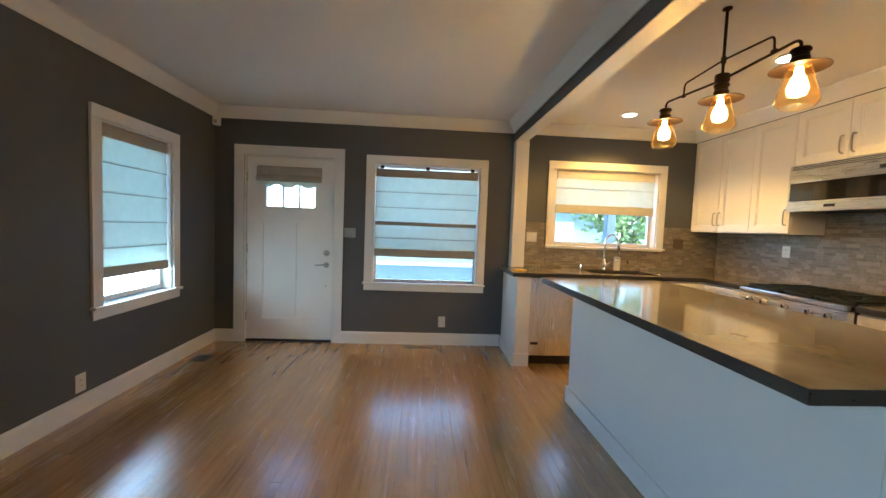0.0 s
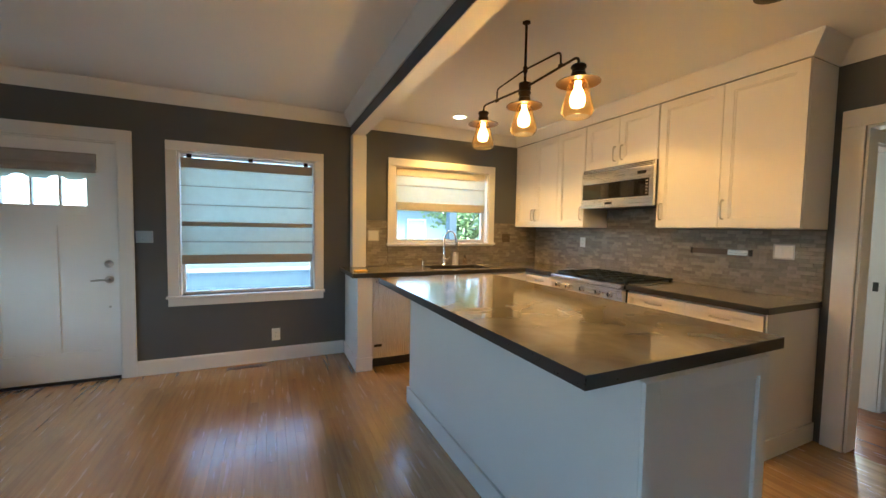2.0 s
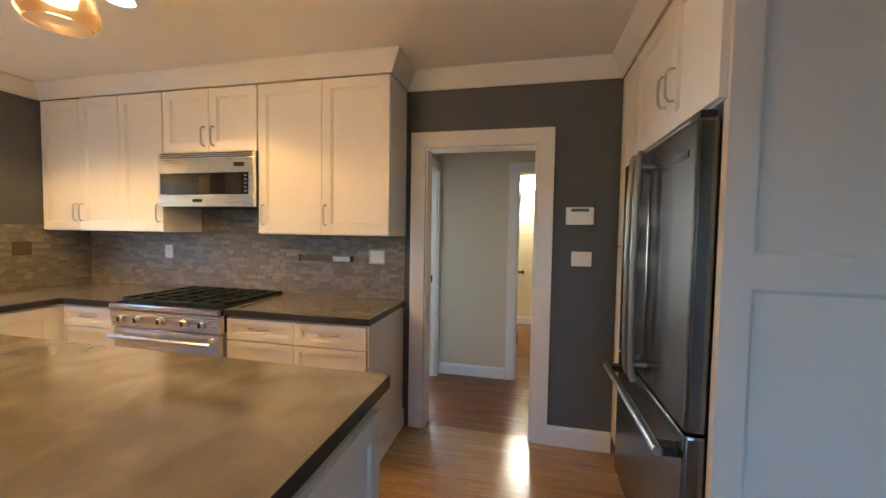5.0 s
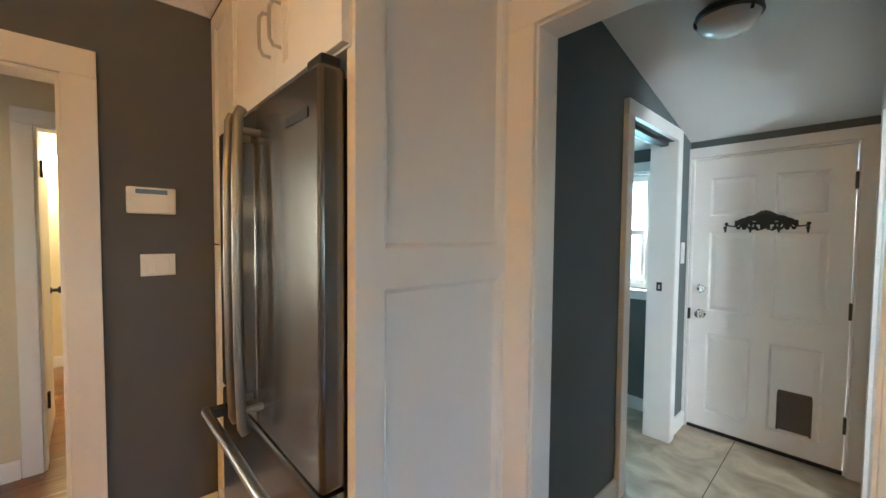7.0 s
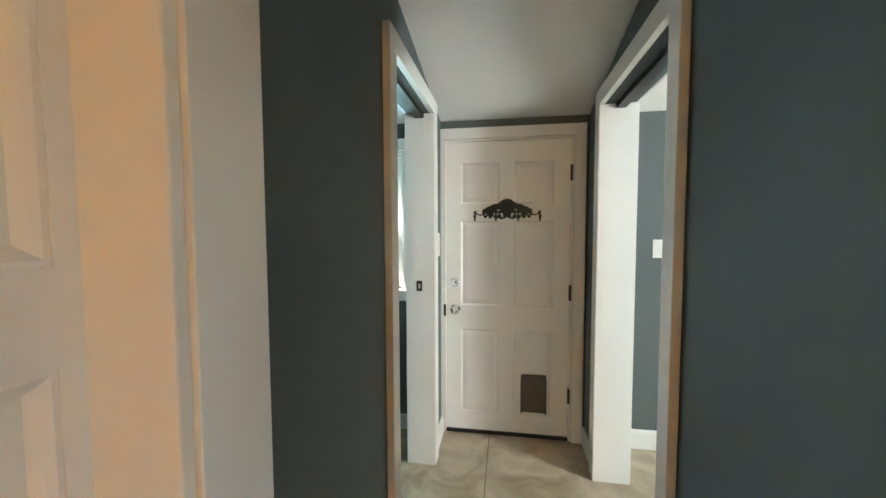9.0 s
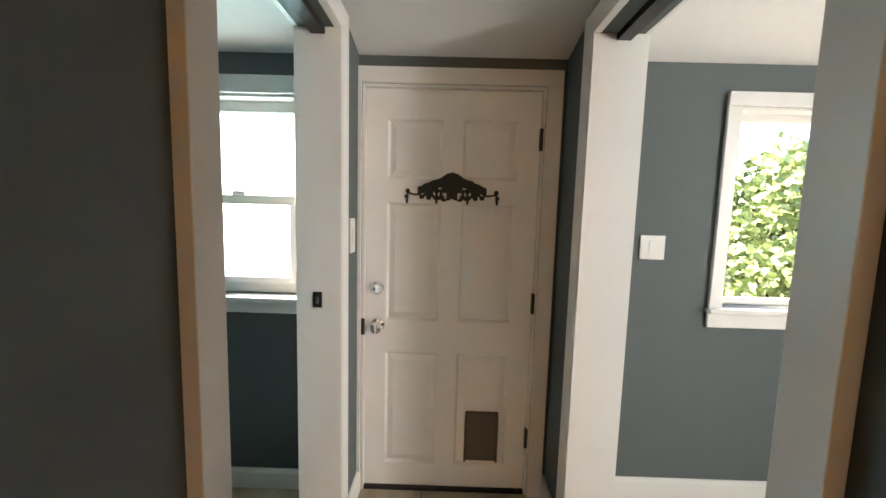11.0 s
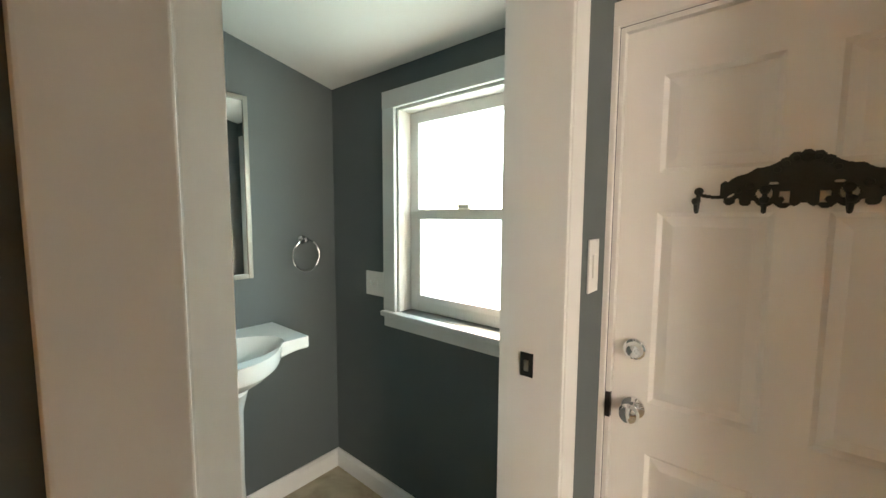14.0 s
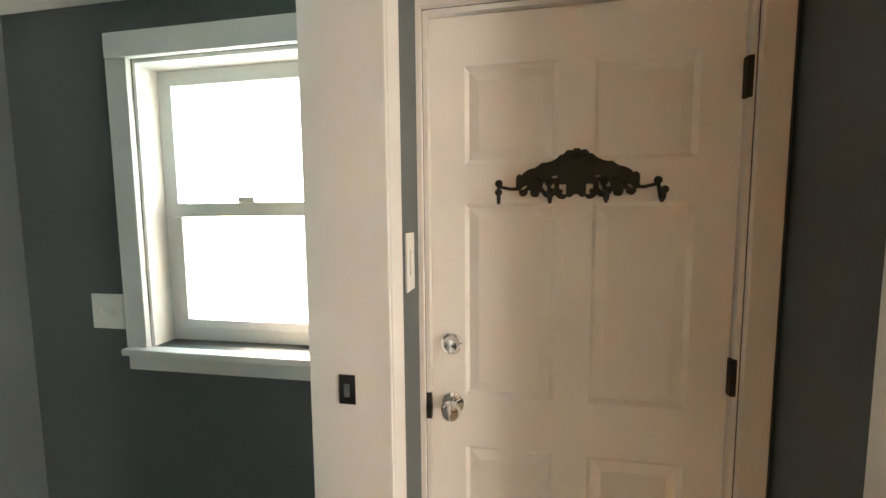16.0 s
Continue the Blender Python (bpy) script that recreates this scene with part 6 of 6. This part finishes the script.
def tree(label, x, y, height, spread, leaves, seed, mat, leaf=0.10, low=0.35, base=-0.55):
    """A tapered trunk with limbs and a crown of small separate leaves in uneven clumps."""
    rnd = random.Random(seed)
    t = thing("tree", x, y, base, label, "tree")
    s = Shape()
    top = Vector((x + rnd.uniform(-0.2, 0.2), y + rnd.uniform(-0.2, 0.2), base + height * 0.8))
    s.tube([(x, y, base - 0.02), (x + 0.03, y, base + height * 0.3)], height * 0.022, 8)
    s.tube([(x + 0.03, y, base + height * 0.29), tuple(top)], height * 0.013, 7)
    clumps = []
    for k in range(14):
        a, f = rnd.uniform(0, 2 * math.pi), rnd.uniform(low, 0.95)
        r = spread * (0.35 + 0.65 * math.sin(math.pi * min(1, (f - low * 0.6) / (1.05 - low * 0.6)))) * rnd.uniform(0.5, 1.0)
        tip = Vector((x + r * math.cos(a), y + r * math.sin(a), base + height * f + rnd.uniform(-0.1, 0.25)))
        start = Vector((x, y, base + height * max(0.2, f - 0.22)))
        midp = (start + tip) / 2 + Vector((0, 0, 0.08 * height * rnd.random()))
        s.tube([tuple(start), tuple(midp), tuple(tip)], height * 0.005, 5)
        clumps.append((tip, spread * rnd.uniform(0.22, 0.42)))
        clumps.append((midp, spread * rnd.uniform(0.15, 0.3)))
    part("trunk", s, BARK, t)
    verts, faces = [], []
    for k in range(leaves):
        c, r = clumps[rnd.randrange(len(clumps))]
        d = Vector((rnd.gauss(0, 1), rnd.gauss(0, 1), rnd.gauss(0, 0.8))).normalized() * r * rnd.random() ** 0.45
        p = c + d
        u = Vector((rnd.gauss(0, 1), rnd.gauss(0, 1), rnd.gauss(0, 0.6))).normalized()
        w = u.cross(Vector((rnd.gauss(0, 1), rnd.gauss(0, 1), rnd.gauss(0, 1)))).normalized()
        ln, wd = leaf * rnd.uniform(0.7, 1.3), leaf * rnd.uniform(0.28, 0.42)
        i = len(verts)
        verts += [tuple(p - t.location), tuple(p + u * ln * 0.5 + w * wd - t.location), tuple(p + u * ln - t.location), tuple(p + u * ln * 0.5 - w * wd - t.location)]
        faces.append((i, i + 1, i + 2, i + 3))
    me = bpy.data.meshes.new("crown")
    me.from_pydata(verts, [], faces)
    me.materials.append(mat)
    ob = new("crown", me)
    ob.parent = t
    return t


tree("spring green leafy tree in the front garden", 6.7, 11.5, 4.2, 1.6, 5000, 3, LEAF_LIGHT, 0.16)
tree("dark green leafy tree across the street", 15.0, 19.0, 6.0, 2.6, 5000, 8, LEAF, 0.22)
tree("broad-leaved shrub against the back garden fence", -1.75, -5.2, 2.75, 1.25, 8000, 12, LEAF_LIGHT, 0.105, 0.25)
tree("dark shrub in the back garden", -3.4, -6.8, 3.0, 1.9, 9000, 14, LEAF, 0.13, 0.2)
tree("shrub beside the side window", -6.5, 5.5, 3.2, 1.6, 2500, 17, LEAF, 0.16, 0.2)

hs = thing("house", 3.5, 25.0, -0.55, "pale sided house with grey shingle roof across the street", "house")
part("wall", Shape().box(4.0, 14.5, 22.0, 28.0, -0.55, 2.6), SIDING, hs)
part("roof", Shape().prism([(21.5, 2.6), (28.5, 2.6), (25.0, 4.4)], "x", 3.5, 15.0), ROOF, hs)
for x in (5.2, 8.2, 11.4):
    w = part("window", Shape().box(x, x + 1.2, 21.95, 21.999, 0.7, 1.9), TRIM, hs)
    part("pane", Shape().box(x + 0.08, x + 1.12, 21.93, 21.949, 0.78, 1.82), FARPANE, w)
fe = thing("garden_fence", 1.0, -7.9, -0.55, "weathered grey board fence behind the back garden", "fence")
for k in range(80):
    part("board", Shape().box(-11.0 + k * 0.2, -10.815 + k * 0.2, -7.95, -7.925, -0.549, 1.25), CONCRETE, fe)
part("rail", Shape().box(-11.0, 4.8, -7.924, -7.88, 0.75, 0.84), CONCRETE, fe)

# ---- oak strip floor ----
rnd = random.Random(21)
PITCH, GAP, THICK = 0.0572, 0.0004, 0.014
LENGTHS = (0.62, 0.95, 1.30)


def board_points(w, l):
    b = 0.0004
    return ([(-w / 2, -l / 2, -THICK), (w / 2, -l / 2, -THICK), (w / 2, l / 2, -THICK), (-w / 2, l / 2, -THICK),
             (-w / 2, -l / 2, -b), (w / 2, -l / 2, -b), (w / 2, l / 2, -b), (-w / 2, l / 2, -b),
             (-w / 2 + b, -l / 2 + b, 0), (w / 2 - b, -l / 2 + b, 0), (w / 2 - b, l / 2 - b, 0), (-w / 2 + b, l / 2 - b, 0)],
            [(0, 1, 5, 4), (1, 2, 6, 5), (2, 3, 7, 6), (3, 0, 4, 7), (4, 5, 9, 8), (5, 6, 10, 9), (6, 7, 11, 10), (7, 4, 8, 11), (8, 9, 10, 11)])


shared = {}
for l in LENGTHS:
    me = bpy.data.meshes.new("plank")
    v, f = board_points(PITCH - GAP, l - GAP)
    me.from_pydata(v, [], f)
    me.materials.append(OAK)
    shared[l] = me
near, verts, faces = [], [], []
x = WEST + PITCH / 2
while x < 7.25:
    y = -0.84 - rnd.uniform(0.0, 0.6)
    stop = NORTH if x < 6.2 else 1.25
    while y < stop:
        l = LENGTHS[rnd.randrange(3)]
        a, b = max(y, -0.838), min(y + l, stop - 0.001)
        if b - a > 0.02:
            whole = abs((b - a) - l) < 1e-6
            if whole and -1.25 < x < 1.49 and a > 0.35 and b < 4.0 and len(near) < 300:
                near.append((x, (a + b) / 2, l))
            else:
                v, f = board_points(PITCH - GAP, b - a - GAP)
                i = len(verts)
                verts += [(p[0] + x, p[1] + (a + b) / 2, p[2]) for p in v]
                faces += [tuple(k + i for k in q) for q in f]
        y += l
    x += PITCH
me = bpy.data.meshes.new("floor")
me.from_pydata(verts, [], faces)
me.materials.append(OAK_REST)
me.materials.append(OAK_DIM)
# boards beyond the kitchen door take the dimmed copy
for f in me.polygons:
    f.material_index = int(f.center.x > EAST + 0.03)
floor = tagged(new("floor", me), kind="structure")
for x, y, l in near:
    ob = new("plank", shared[l])
    ob.location = (x, y, 0)
    ob.parent = floor

# ---- split travertine backsplash ----
TH = 0.0265
TL = (0.052, 0.078, 0.104)
tile_mesh = {}
for l in TL:
    for dep in (0.0028, 0.0042):
        me = bpy.data.meshes.new("tile")
        a, h, c = (l - 0.0012) / 2, (TH - 0.0012) / 2, 0.0012
        v = [(-a, 0, -h), (a, 0, -h), (a, 0, h), (-a, 0, h), (-a + c, -dep, -h + c), (a - c, -dep, -h + c), (a - c, -dep, h - c), (-a + c, -dep, h - c)]
        me.from_pydata(v, [], [(0, 1, 5, 4), (1, 2, 6, 5), (2, 3, 7, 6), (3, 0, 4, 7), (4, 5, 6, 7)])
        me.materials.append(TILE)
        tile_mesh[(l, dep)] = me
s = Shape()
s.box(1.491, 1.754, NORTH - 0.006, NORTH - 0.0005, CT + 0.001, 1.428).box(1.754, 3.136, NORTH - 0.006, NORTH - 0.0005, CT + 0.001, 1.143).box(3.136, EAST - 0.0005, NORTH - 0.006, NORTH - 0.0005, CT + 0.001, 1.428)
s.box(EAST - 0.006, EAST - 0.0005, 1.246, NORTH - 0.0065, CT + 0.001, 1.387).box(EAST - 0.006, EAST - 0.0005, 2.20, 2.985, 1.387, 1.574)
splash = solid("backsplash", s, GROUT, kind="structure")
rest_v, rest_f, count = [], [], 0


def lay(axis, face, a0, a1, z0, z1, pick):
    """Rows of tiles with broken joints; those that pick() names become pieces of their own."""
    global count
    row, z = 0, z0
    while z + TH * 0.6 < z1:
        a = a0 - rnd.uniform(0, 0.07)
        while a < a1 - 0.004:
            l, dep = TL[rnd.randrange(3)], (0.0028, 0.0042)[rnd.randrange(2)]
            b = a + l
            lo, hi, top = max(a, a0), min(b, a1), min(z + TH, z1)
            if hi - lo > 0.006:
                mid, zm = (lo + hi) / 2, (z + top) / 2
                whole = hi - lo > l - 1e-6 and top - z > TH - 1e-6
                if whole and pick(mid, zm) and count < 300:
                    ob = new("tile", tile_mesh[(l, dep)])
                    ob.matrix_basis = pose(face - 0.0061, mid, zm, 0, 0, -90) if axis == "x" else pose(mid, face - 0.0061, zm)
                    ob.parent = splash
                    count += 1
                else:
                    p, h, c = (hi - lo - 0.0012) / 2, (top - z - 0.0012) / 2, 0.0012
                    pts = [(-p, 0, -h), (p, 0, -h), (p, 0, h), (-p, 0, h), (-p + c, dep, -h + c), (p - c, dep, -h + c), (p - c, dep, h - c), (-p + c, dep, h - c)]
                    i = len(rest_v)
                    for u, d, w in pts:
                        rest_v.append((face - 0.0061 - d, mid + u, zm + w) if axis == "x" else (mid + u, face - 0.0061 - d, zm + w))
                    rest_f.extend([tuple(k + i for k in q) for q in ((0, 1, 5, 4), (1, 2, 6, 5), (2, 3, 7, 6), (3, 0, 4, 7), (4, 5, 6, 7))])
            a = b
        z += TH


lay("x", EAST, 1.247, NORTH - 0.013, CT + 0.001, 1.386, lambda a, z: a < 2.15 and z < 1.387)
lay("x", EAST, 2.20, 2.985, 1.387, 1.573, lambda a, z: False)
lay("y", NORTH, 1.492, 1.752, CT + 0.001, 1.427, lambda a, z: False)
lay("y", NORTH, 1.756, 3.134, CT + 0.001, 1.142, lambda a, z: False)
lay("y", NORTH, 3.138, EAST - 0.013, CT + 0.001, 1.427, lambda a, z: False)
me = bpy.data.meshes.new("tile_field")
me.from_pydata(rest_v, [], rest_f)
me.materials.append(TILE_REST)
tf = new("tile_field", me)
tf.parent = splash
tf["kind"] = "stuff"
